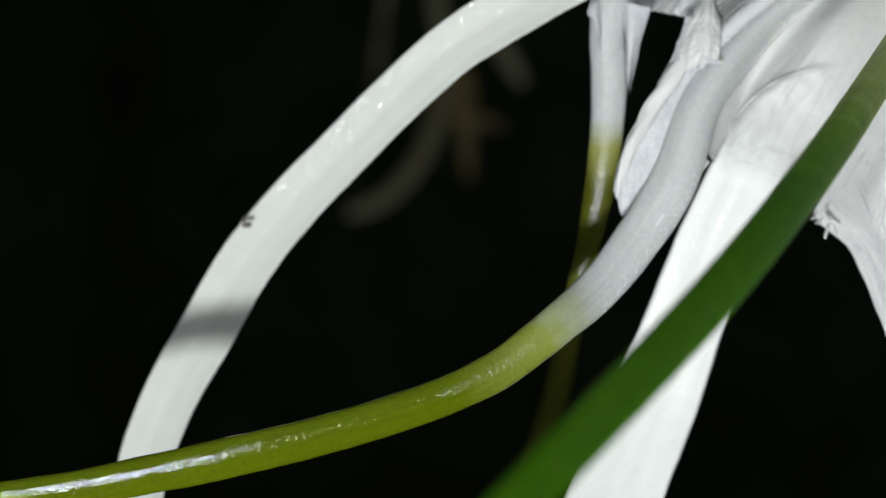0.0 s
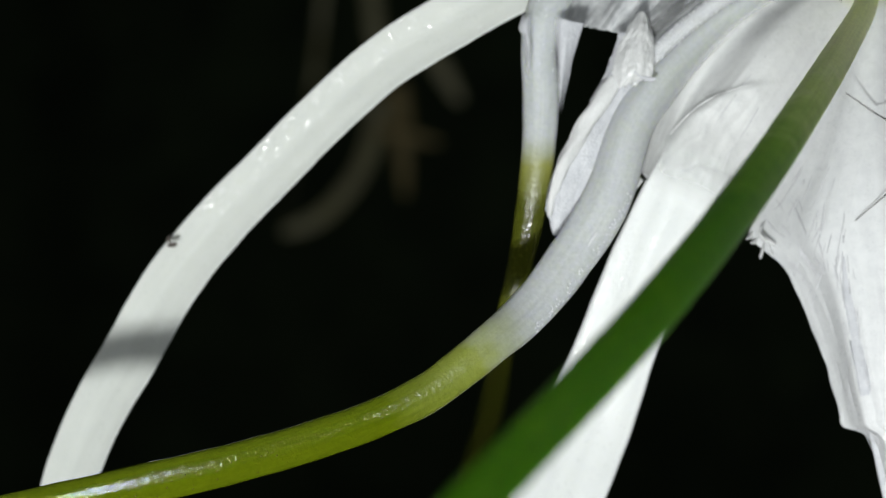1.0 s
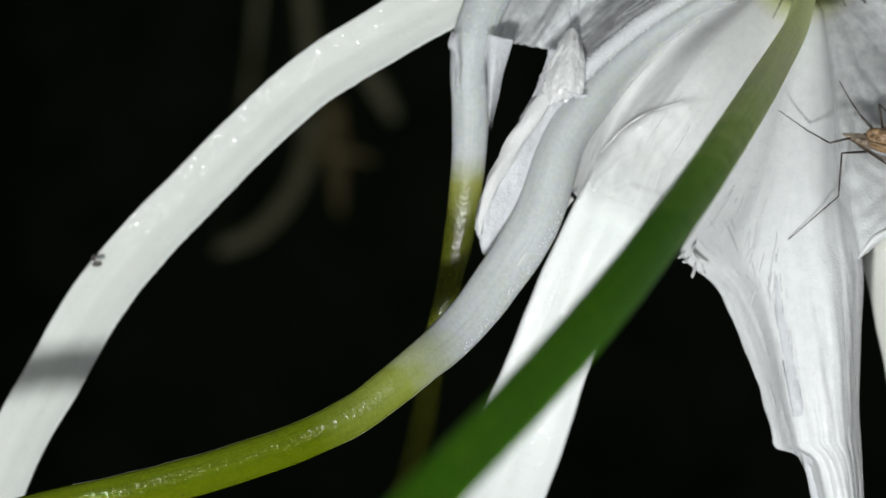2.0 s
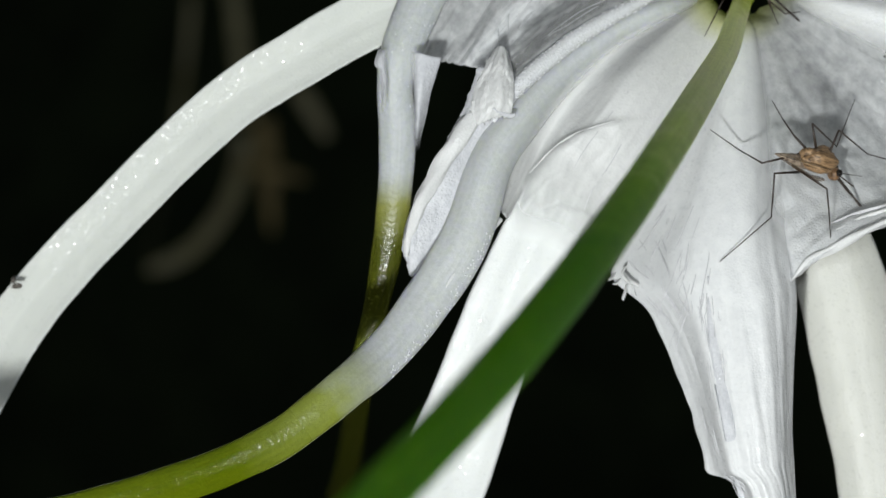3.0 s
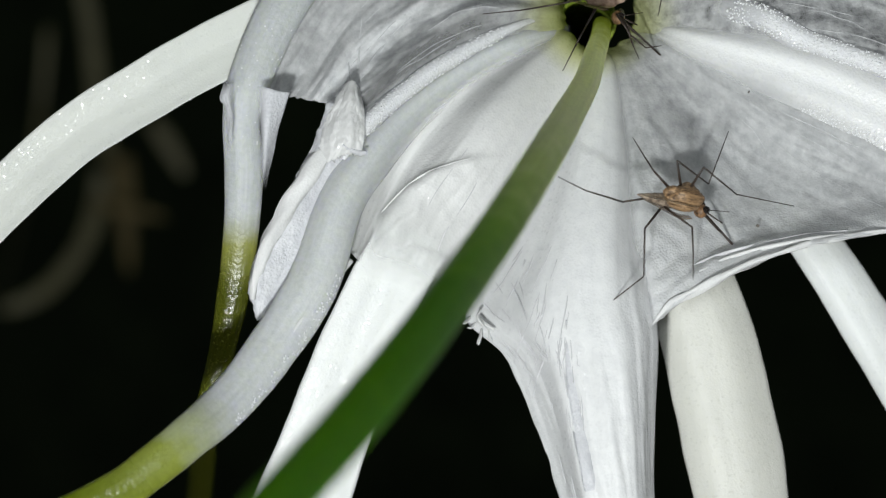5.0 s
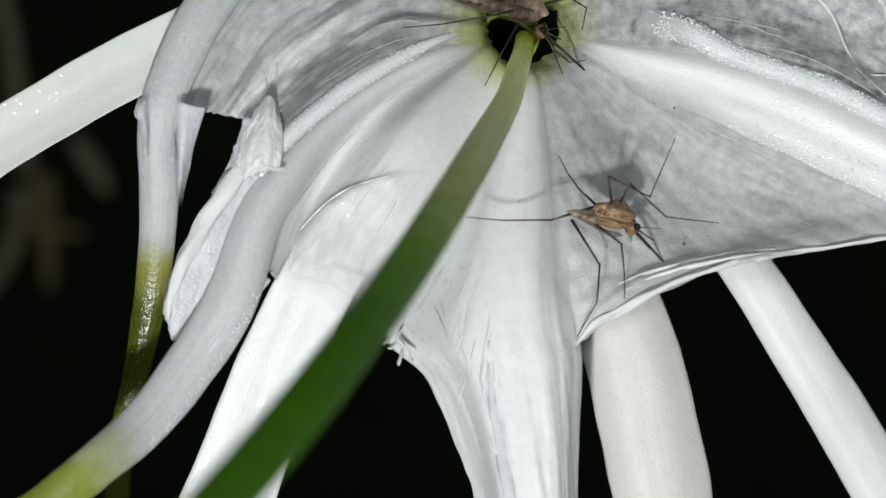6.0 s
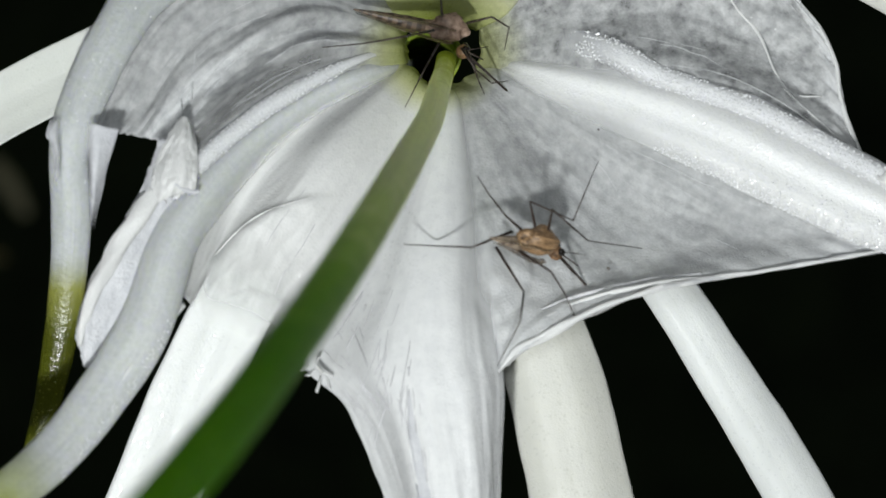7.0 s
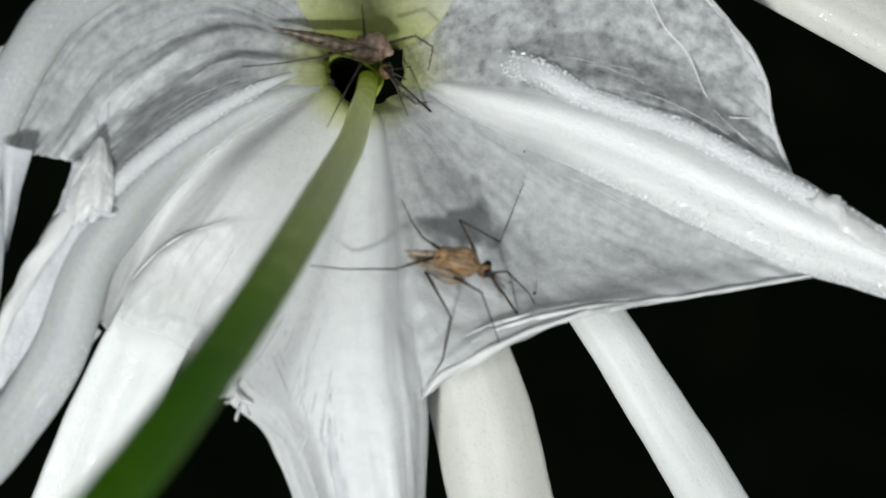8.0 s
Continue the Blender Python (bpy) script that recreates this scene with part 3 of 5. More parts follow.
def cup():
    lobe("cup_lobe", [
        [(-4.98, 9.5, 1.84), (-11.42, 6.5, -1.05), (-15.92, 4.5, -4.73), (-19.04, 3, -9.67), (-20.81, 2, -15.79)],
        [(-4.71, 9.5, 1.48), (-10.5, 7.2, -2.14), (-14.57, 5.8, -6.24), (-17.48, 5, -10.51), (-20.2, 3.9, -16.58)],
        [(-4.28, 9, 1.08), (-9.7, 4.2, -4.07), (-12.62, 3, -8.25), (-15.94, 3.1, -11.22), (-18.07, 3.6, -14.36), (-19.49, 4.3, -17.82)],
        [(-3.65, 9, 0.54), (-7.46, 4.6, -5.17), (-10.17, 3.4, -9.66), (-12.38, 3.8, -13.2), (-14.95, 4, -14.71), (-17.17, 4.4, -18.45)],
        [(-2.97, 9, -0.23), (-5.6, 6.2, -6.45), (-8.09, 5.5, -12.28), (-10.35, 4.8, -15.86), (-12.14, 4.6, -16.98), (-14.32, 4.5, -20.05)],
        [(-2.52, 9, -0.68), (-4.64, 7.4, -7.3), (-7.15, 6.5, -12.72), (-9.43, 5.5, -16.75), (-12.36, 4.7, -21.12)]], CUP_WHITE, "", 0.15, 0.3, [
            ([(-20.5, -16.6), (-19.8, -14.9), (-18.5, -12.7), (-16.8, -10.9), (-14.9, -9.58), (-11.87, -8.55), (-8.0, -8.2)], 0.7, 0.5, 3.0),
            ([(-20.3, -17.3), (-18.9, -15.2), (-17.2, -13.4), (-15.5, -12.4)], 0.35, 0.25, 0.8),
            ([(-18.4, -16.2), (-16.0, -15.3), (-13.9, -15.9), (-12.0, -17.4)], 0.4, 0.3, 1.2)],
        nu=110, nv=110, wrinkle=0.2, ragged=0.05, green=3.7, seed=2, inner=True)
    lobe("cup_tongue", [
        [(-2.75, 9, -0.68), (-4.88, 7, -7.76), (-8.58, 4.5, -15.42), (-11.82, 3, -20.75), (-9.09, 2.5, -23.61), (-6.99, 2, -28.02), (-5.25, 1.5, -32.84), (-4.48, 1, -35.76), (-4.26, 1, -36.73), (-2.26, 0.6, -37.5), (-1.13, 0.4, -40.91), (-0.52, 0.4, -45.29)],
        [(-2.41, 8.5, -0.85), (-4.04, 6, -7.89), (-6.63, 3.2, -15.43), (-9.33, 2.2, -20.82), (-7.49, 1.6, -23.9), (-5.84, 1.2, -28.07), (-4.45, 0.8, -32.81), (-3.77, 0.4, -35.72), (-3.34, 0.3, -36.68), (-1.77, 0, -37.54), (-0.74, -0.2, -40.86), (-0.21, -0.2, -45.23)],
        [(-1.99, 8, -0.96), (-3.04, 3.9, -8.09), (-4.61, 1, -15.44), (-5.69, -0.3, -20.92), (-5.14, -0.6, -23.98), (-4.2, -1, -28.12), (-3.34, -1.4, -32.68), (-2.74, -1.5, -35.6), (-2.39, -1.5, -36.56), (-1.16, -1.4, -37.53), (-0.29, -1.4, -40.75), (0.25, -1.2, -45.13)],
        [(-1.25, 7.5, -1.22), (-1.53, 3.2, -8.33), (-1.73, 0, -15.45), (-1.8, -1.2, -20.91), (-1.61, -1.6, -23.96), (-1.33, -2, -28.08), (-1.21, -2.2, -32.64), (-0.95, -2.2, -35.55), (-0.69, -2.2, -36.51), (-0.08, -2.2, -37.47), (0.62, -2.1, -40.7), (1.06, -2, -45.06)],
        [(-0.32, 8, -1.19), (0.08, 4, -8.31), (0.41, 1, -15.44), (0.64, -0.7, -20.92), (0.82, -1.2, -23.97), (0.93, -1.5, -28.1), (1, -1.6, -32.68), (1.09, -1.6, -35.6), (1.18, -1.6, -36.55), (1.35, -1.6, -37.51), (1.7, -1.6, -40.74), (1.97, -1.5, -45.11)],
        [(0.42, 8.6, -1.13), (1.46, 5.3, -8.23), (2.13, 2.4, -15.43), (2.74, 1.6, -20.95), (2.86, 1.4, -23.37), (2.62, 1.2, -28.21), (2.47, 1, -32.82), (2.6, 0.9, -35.76), (2.64, 0.9, -36.73), (2.68, 0.8, -37.69), (2.84, 0.7, -40.93), (3.02, 0.7, -45.33)]], CUP_TONGUE, "white rib with ragged cup margin", 0.2, nu=130, nv=70, wrinkle=0.35, pleat=0.02, edge=0.13, green=3.7, seed=5, inner=True, dense=lambda u, v: max(step(0.68, 0.96, v) * (1 - step(0.36, 0.54, u)), 0.28 * (1 - step(0.22, 0.42, v)) * step(0.36, 0.5, u)))
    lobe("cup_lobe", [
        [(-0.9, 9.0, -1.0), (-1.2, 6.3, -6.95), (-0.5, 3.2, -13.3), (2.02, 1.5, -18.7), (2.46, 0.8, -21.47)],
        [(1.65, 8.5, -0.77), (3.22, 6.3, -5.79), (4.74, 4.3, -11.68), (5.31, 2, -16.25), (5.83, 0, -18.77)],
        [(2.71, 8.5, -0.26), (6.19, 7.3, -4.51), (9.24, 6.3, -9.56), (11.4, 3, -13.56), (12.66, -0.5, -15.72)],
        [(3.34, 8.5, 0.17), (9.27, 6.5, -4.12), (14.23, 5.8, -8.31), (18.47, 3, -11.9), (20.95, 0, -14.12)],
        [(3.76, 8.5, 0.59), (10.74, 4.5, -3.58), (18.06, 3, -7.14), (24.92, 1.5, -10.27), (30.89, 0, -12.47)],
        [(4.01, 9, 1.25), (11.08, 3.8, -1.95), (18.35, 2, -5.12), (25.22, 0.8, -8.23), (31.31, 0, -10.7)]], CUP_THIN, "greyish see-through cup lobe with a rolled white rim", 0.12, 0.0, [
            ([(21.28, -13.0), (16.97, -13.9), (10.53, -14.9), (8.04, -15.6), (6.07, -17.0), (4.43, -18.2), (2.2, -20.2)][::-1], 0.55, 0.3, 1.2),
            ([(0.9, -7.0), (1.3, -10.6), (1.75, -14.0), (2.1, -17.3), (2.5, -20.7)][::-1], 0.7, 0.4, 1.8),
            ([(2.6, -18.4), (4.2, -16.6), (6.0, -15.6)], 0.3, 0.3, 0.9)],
        # thinner tissue beside the tongue stands in for the soft shade there
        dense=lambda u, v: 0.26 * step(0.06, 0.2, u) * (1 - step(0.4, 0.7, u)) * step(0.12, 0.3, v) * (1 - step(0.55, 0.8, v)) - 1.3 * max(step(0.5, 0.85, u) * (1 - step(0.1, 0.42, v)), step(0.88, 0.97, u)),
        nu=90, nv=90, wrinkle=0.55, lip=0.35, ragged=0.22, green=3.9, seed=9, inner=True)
    lobe("cup_lobe", [
        [(3.95, 9.1, 1.0), (11.13, 4.5, -0.4), (19.21, 2.2, -2.63), (25.26, 1, -5.75), (30.62, 0.3, -7.82)],
        [(4.6, 8.5, 3.12), (11.13, 4.2, 2.85), (19.24, 2.4, 0.28), (25.31, 1.3, -3.06), (29.81, 0.4, -6.3)],
        [(4.82, 8.5, 4.81), (11.27, 5.5, 5.45), (19.58, 4.8, 3.78), (25.31, 3.8, 0.82), (28.94, 2.5, -3.19)],
        [(4.6, 8.5, 6.5), (11.27, 5.5, 8.79), (18.77, 5, 7.97), (24.51, 4, 5.41), (28.03, 3, 1.2)],
        [(3.97, 8.5, 7.76), (10.38, 5, 11.66), (16.67, 5, 11.71), (21.57, 4, 9.98), (25.9, 3.5, 5.59)],
        [(2.7, 8.5, 8.17), (8.19, 4, 15.28), (13.2, 4, 16.58), (17.39, 4, 15.37), (21.57, 4, 10.4)]], CUP_GREY, "grey see-through cup lobe", 0.12, nu=70, nv=70, dense=lambda u, v: -1.5 * step(0.9, 0.98, u), wrinkle=0.75, lip=0.3, green=5.4, seed=13, inner=True)
    # The thinned slit along the vein stands in for its shadow groove.
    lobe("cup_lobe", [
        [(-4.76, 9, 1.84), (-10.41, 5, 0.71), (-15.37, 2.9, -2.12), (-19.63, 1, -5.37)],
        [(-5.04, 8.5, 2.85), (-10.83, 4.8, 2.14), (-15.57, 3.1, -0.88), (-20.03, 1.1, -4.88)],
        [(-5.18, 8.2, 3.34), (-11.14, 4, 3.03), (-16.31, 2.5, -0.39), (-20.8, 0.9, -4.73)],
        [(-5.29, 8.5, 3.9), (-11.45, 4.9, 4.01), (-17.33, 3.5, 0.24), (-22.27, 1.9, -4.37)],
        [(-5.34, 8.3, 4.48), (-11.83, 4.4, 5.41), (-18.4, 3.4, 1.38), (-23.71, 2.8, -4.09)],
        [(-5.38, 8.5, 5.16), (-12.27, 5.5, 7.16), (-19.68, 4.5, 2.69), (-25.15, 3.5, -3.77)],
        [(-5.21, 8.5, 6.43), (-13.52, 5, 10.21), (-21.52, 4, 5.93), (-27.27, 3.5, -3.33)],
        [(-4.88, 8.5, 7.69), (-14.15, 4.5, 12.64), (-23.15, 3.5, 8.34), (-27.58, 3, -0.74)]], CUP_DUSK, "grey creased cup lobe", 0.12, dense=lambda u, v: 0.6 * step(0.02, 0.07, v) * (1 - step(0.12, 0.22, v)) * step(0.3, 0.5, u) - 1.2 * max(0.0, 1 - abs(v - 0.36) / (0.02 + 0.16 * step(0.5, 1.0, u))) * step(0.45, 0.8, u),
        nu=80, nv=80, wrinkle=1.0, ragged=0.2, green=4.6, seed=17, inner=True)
    lobe("cup_lobe", [
        [(-5.21, 8.5, 6.01), (-8.79, 4.5, 11.44), (-12.12, 3, 16.61)],
        [(-3.19, 8.5, 7.28), (-4, 5, 12.37), (-5.14, 3, 19.57)],
        [(0.6, 8.5, 7.73), (1.19, 5, 12.41), (1.88, 3, 20.06)],
        [(4.18, 8.5, 6.28), (7.03, 5, 11.63), (10.28, 4, 17.8)]], CUP_THIN, "", 0.12, nu=40, nv=44, wrinkle=0.5, green=7.5, seed=21, inner=True)
    lobe("cup_margin", [
        [(-22.56, 0.8, -4.24), (-23.61, 0.6, -7.32), (-24.88, 0.3, -9.83), (-26.49, 0, -13.26), (-28.54, -0.3, -18.08), (-27.98, -0.2, -21.05)],
        [(-21.94, 0.4, -4.39), (-22.99, 0.1, -7.56), (-24.21, -0.2, -10.11), (-25.69, -0.5, -13.35), (-27.78, -0.8, -17.99), (-27.79, -0.4, -21.05)],
        [(-20.8, 0.7, -4.68), (-21.94, 0.5, -7.89), (-23.25, 0.2, -10.62), (-24.56, -0.2, -13.61), (-26.48, -0.4, -17.73), (-27.45, -0.3, -21.05)],
        [(-19.84, 1.5, -5.08), (-20.72, 1, -8.32), (-22.03, 0.5, -11.27), (-23.25, 0, -13.91), (-25.08, -0.5, -17.42), (-27.05, -0.5, -21.05)]], CUP_MARGIN, "folded lavender-white cup margin", 0.2, nu=80, nv=34, wrinkle=0.25, pleat=0.0, green=0, vf=0.25, seed=25, edge=0.22)
    lobe("cup_margin", [
        [(-28.22, 0.80, -3.01), (-28.17, 0.65, -4.71), (-27.99, 0.60, -6.49), (-27.86, 0.60, -8.26), (-27.73, 0.70, -10.04), (-27.62, 1.40, -11.45)],
        [(-27.23, 0.30, -3.21), (-27.27, 0.20, -4.73), (-27.32, 0.25, -6.50), (-27.41, 0.40, -8.27), (-27.51, 0.70, -10.04), (-27.53, 1.60, -11.44)],
        [(-26.34, 0.30, -3.44), (-26.57, 0.40, -4.81), (-26.84, 0.60, -6.49), (-27.11, 0.80, -8.17), (-27.34, 1.10, -9.94), (-27.49, 1.70, -11.44)],
        [(-25.55, 0.80, -3.54), (-25.96, 1.00, -4.87), (-26.45, 1.20, -6.46), (-26.77, 1.40, -8.06), (-27.22, 1.60, -9.84), (-27.45, 1.80, -11.44)]], CUP_MARGIN, "", 0.1, nu=40, nv=20, wrinkle=0.14, green=0, vf=0.25, seed=31, edge=0.08, dense=lambda u, v: max(1 - step(0.05, 0.4, v), step(0.55, 0.95, u)))
    lobe("cup_margin", [
        [(-21.2, 1.4, -2.84), (-22.08, 0.5, -4.3), (-22.78, 0.3, -5.86), (-23.18, 0.0, -7.64), (-23.49, 0.2, -9.27)],
        [(-20.79, 0.9, -2.6), (-21.32, -0.1, -4.33), (-21.76, -0.6, -6.12), (-22.07, -0.7, -7.67), (-22.25, -0.3, -8.76)],
        [(-20.44, 0.9, -2.86), (-20.57, -0.3, -4.34), (-20.74, -0.7, -6.12), (-21.01, -0.9, -7.54), (-21.18, -0.4, -8.32)],
        [(-20.22, 1.4, -3.28), (-19.86, 0.3, -4.75), (-19.77, -0.1, -6.1), (-19.82, -0.3, -7.21), (-20.04, 0.0, -8.3)]], CUP_WHITE, "crumpled white fold of the cup", 0.15, nu=60, nv=50, wrinkle=0.28, pleat=0.0, ragged=0.4, green=0, vf=0.5, seed=35, edge=0.2)
    lobe("cup_margin", [
        [(-30.43, 1.60, -2.35), (-30.92, 1.50, -3.91), (-30.65, 1.50, -4.36), (-30.43, 1.50, -5.12), (-30.34, 1.60, -6.67), (-30.30, 1.70, -8.45)],
        [(-30.14, 1.00, -2.47), (-30.45, 0.90, -3.85), (-30.31, 0.90, -4.38), (-30.14, 1.00, -5.23), (-30.10, 1.10, -6.69), (-30.20, 1.50, -8.46)],
        [(-29.73, 0.80, -2.57), (-29.77, 0.70, -3.82), (-29.77, 0.70, -4.48), (-29.73, 0.80, -5.37), (-29.83, 1.00, -6.69), (-30.11, 1.30, -8.46)]], CUP_MARGIN, "", 0.1, nu=40, nv=20, wrinkle=0.14, green=0, vf=0.25, seed=32, edge=0.08, dense=lambda u, v: max(step(0.45, 0.95, v), 1 - step(0.02, 0.2, u), step(0.55, 0.95, u)))
    vein([(-3.95, 12, 2.83, 0.14), (-5.46, 9, 2.8, 0.32), (-7.37, 6.6, 2.19, 0.67), (-10.12, 5, 0.87, 1.12), (-13.72, 3.2, -1.24, 1.37), (-16.84, 1.8, -3.53, 1.46), (-19.26, 0.8, -5.77, 1.41), (-20.36, 0.3, -7.11, 0.97), (-21.41, 0, -8.7, 0.35)], GLISTEN, 0.55, 0.2, 80, dew=420, comes=0.3)
    vein([(19.39, 3.4, 8.66, 0.12), (20.61, 3.2, 6.07, 0.17), (22.37, 3.2, 4, 0.21), (23.56, 2.8, 0.87, 0.17), (24.78, 2.6, -0.67, 0.17), (26.95, 2.6, -0.83, 0.08)], CUP_WHITE, 0.3, 0.6, on=3)
    vein([(23.97, 2.8, -0.29, 0.08), (26.3, 2.2, -2.6, 0.12), (28.45, 1.4, -4.69, 0.12), (29.85, 0.6, -6.21, 0.16)], CUP_WHITE, 0.3, 0.6, on=3)
    vein([(10.41, 5, -3.18, 0.08), (12.58, 4.2, -4.71, 0.12), (15.61, 3.4, -6.22, 0.12), (17.62, 2.8, -7.23, 0.12), (20.38, 2.3, -8.32, 0.12), (24.9, 1.4, -10.31, 0.08)], CUP_THIN, 0.3, 0.5, on=2)
    vein([(2.45, 0.62, -21.36, 0.14), (3.24, 0.24, -20.4, 0.44), (4.12, 0.12, -19.57, 0.59), (5.8, -0.41, -18.73, 0.61), (8.56, -0.63, -17.28, 0.56), (12.64, -0.74, -15.65, 0.51), (16.76, -0.46, -14.69, 0.44), (20.9, -0.25, -14.07, 0.37), (25.86, -0.44, -13.29, 0.29), (30.83, -0.37, -12.44, 0.29)], CUP_WHITE, 0.45, 1.1, 160, "cup_rim", under=2)
    vein([(30.62, 0.3, -7.7, 0.37), (29.85, 0.6, -6.29, 0.37), (28.91, 2.3, -3.24, 0.37), (28.23, 2.7, -0.69, 0.33), (27.97, 2.9, 1.6, 0.33), (26.9, 3.2, 4.12, 0.33), (25.67, 3.4, 5.71, 0.33), (23.01, 3.8, 8.72, 0.33)], CUP_WHITE, 0.6, 0.3, 70, "cup_rim", under=3)
    vein([(-20.8, 0.6, -16.45, 0.44), (-22.15, -1, -17.9, 0.61), (-23.44, -2.2, -19.59, 0.57), (-24.51, -3, -20.88, 0.39), (-25.19, -3.4, -21.96, 0.17)], RIB, 0.6, 0.3, 50, "cup_rim", under=0)


cup()


def torn_margin():
    """The torn strip of cup along the broad filament's upper edge."""
    top = [(30.42, -6.9), (30.79, -6.95), (31.25, -6.42), (31.83, -6.74), (32.41, -6.62), (32.99, -7.06), (33.32, -7.72), (34.06, -8.13), (35.1, -8.78), (36.34, -9.48), (39.04, -10.91)]
    grow = (0.05, 0.15, 0.6, 0.7, 0.8, 0.9, 1, 1, 1, 1, 1)
    lobe("cup_margin", [
        [(x, -0.5, z) for x, z in top],
        [(x - 0.25 * k, -0.5 - 0.4 * k, z - 0.6 * k) for (x, z), k in zip(top, grow)],
        [(x - 0.7 * k, -0.5 - 0.3 * k, z - 1.5 * k) for (x, z), k in zip(top, grow)],
        [(x - 1.1 * k, -0.5 + 1.2 * k, z - 2.3 * k) for (x, z), k in zip(top, grow)]], CUP_WHITE, "torn white strip of cup", 0.2, nu=70, nv=24, wrinkle=0.2, green=0, vf=0.3, seed=41, edge=0.25)


torn_margin()


def rays(on, nv, count, seed, material, name, widths, run, spread=(0.04, 0.96)):
    """Fine lines that run outwards over a lobe from the throat."""
    rng = random.Random(seed)
    grid = SURFACES[on].reshape(-1, nv, 3)
    n = len(grid)
    for _ in range(count):
        v = rng.uniform(*spread)
        start = rng.uniform(run[0], run[1] - 0.2)
        stop = min(run[1], start + rng.uniform(0.15, 0.5))
        lean, kink = rng.uniform(-0.05, 0.05), rng.uniform(0, 9)
        wide = rng.uniform(*widths)
        points = []
        for k in range(6):
            u = start + (stop - start) * k / 5
            w = min(0.99, max(0.01, v + lean * k / 5 + 0.02 * noise.noise(Vector((u * 7, kink, 0)))))
            p = grid[int(u * (n - 1)), int(w * (nv - 1))]
            points.append((p[0], p[1], p[2], wide * (0.35 if k in (0, 5) else 1)))
        vein(points, material, 0.35, 0.4, 20, name, on)


rays(3, 70, 9, 1, CUP_THIN, "cup_vein", (0.06, 0.14), (0.3, 0.95))
rays(2, 90, 5, 2, CUP_THIN, "cup_vein", (0.05, 0.10), (0.35, 0.9), (0.4, 0.96))
rays(4, 80, 12, 4, CUP_THIN, "cup_vein", (0.05, 0.13), (0.3, 0.95))
rays(0, 110, 3, 5, CREASE_SHADE, "crease", (0.04, 0.08), (0.35, 0.9))
rays(1, 70, 16, 6, CREASE_SHADE, "crease", (0.04, 0.10), (0.42, 0.68), (0.03, 0.36))
rays(1, 70, 10, 7, CREASE_SHADE, "crease", (0.04, 0.10), (0.5, 0.95), (0.05, 0.3))
rays(1, 70, 8, 8, CREASE_SHADE, "crease", (0.04, 0.09), (0.45, 0.95), (0.86, 0.98))


def fibres(on, count, seed, starts, ends, widths, material=CREASE_SHADE):
    """Short grey strips for shaded creases, from one stretch to another of a lobe; starts, ends: (x, z) pairs between
    which they are strewn.
    """
    rng = random.Random(seed)
    for _ in range(count):
        k, j = rng.random(), rng.uniform(-0.15, 0.15)
        a = [starts[0][i] + (starts[1][i] - starts[0][i]) * k for i in (0, 1)]
        b = [ends[0][i] + (ends[1][i] - ends[0][i]) * min(1, max(0, k + j)) for i in (0, 1)]
        cut, stop = rng.uniform(0, 0.35), rng.uniform(0.6, 1)
        w = rng.uniform(*widths)
        points = []
        for m in range(5):
            q = cut + (stop - cut) * m / 4
            points.append((a[0] + (b[0] - a[0]) * q + rng.uniform(-0.12, 0.12), 0, a[1] + (b[1] - a[1]) * q, w * (0.4 if m in (0, 4) else 1)))
        vein(points, material, 0.5, 0.3, 16, "crease", on)


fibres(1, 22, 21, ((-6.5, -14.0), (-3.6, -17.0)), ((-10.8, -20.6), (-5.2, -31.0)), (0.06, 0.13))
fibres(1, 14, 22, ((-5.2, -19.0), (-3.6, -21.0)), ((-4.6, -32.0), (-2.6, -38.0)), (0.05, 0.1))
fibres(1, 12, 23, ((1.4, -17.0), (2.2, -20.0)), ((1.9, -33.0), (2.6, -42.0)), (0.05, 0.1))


def tatters():
    """Torn crumbs on the cup's frayed corner."""
    for k, p in enumerate((
        [(-11.48, 3, -20.66, 0.29), (-11.83, 2.4, -21.15, 0.38), (-12.13, 2, -21.36, 0.17)],
        [(-11.16, 2.6, -21.28, 0.25), (-11.5, 2.2, -21.65, 0.29), (-11.8, 2, -21.65, 0.13)],
        [(-10.7, 2.4, -21.74, 0.21), (-10.8, 2, -22.32, 0.33), (-10.97, 1.8, -22.81, 0.33), (-10.93, 1.8, -22.98, 0.13)],
        [(-10.16, 2.4, -21.83, 0.21), (-10.08, 2.2, -22.37, 0.25), (-9.92, 2, -22.74, 0.13)],
        [(-11, 2.2, -20.65, 0.33), (-10.59, 1.8, -21.27, 0.42), (-9.76, 1.6, -21.81, 0.21)],
        [(-10.75, 2, -20.23, 0.21), (-11.02, 1.6, -20.85, 0.29), (-10.52, 1.4, -21.56, 0.17)])):
        vein([(x, y, z, 0.7 * w) for x, y, z, w in p], CUP_WHITE, 0.8, 0.5, 14, "tatter", under=1)
    for p in ([(15.3, 4.6, -11.7, 0.38), (14.69, -0.6, -15.07, 0.29), (10.71, 2.2, -13.75, 0.27), (10.23, 4.4, -3.3, 0.17)]):
        part("spot", *egg(p[3] * 0.5, 0.12, p[3] * 0.5, p[:3], 6, 10), SPECK, flower, "dark speck on the cup")


tatters()


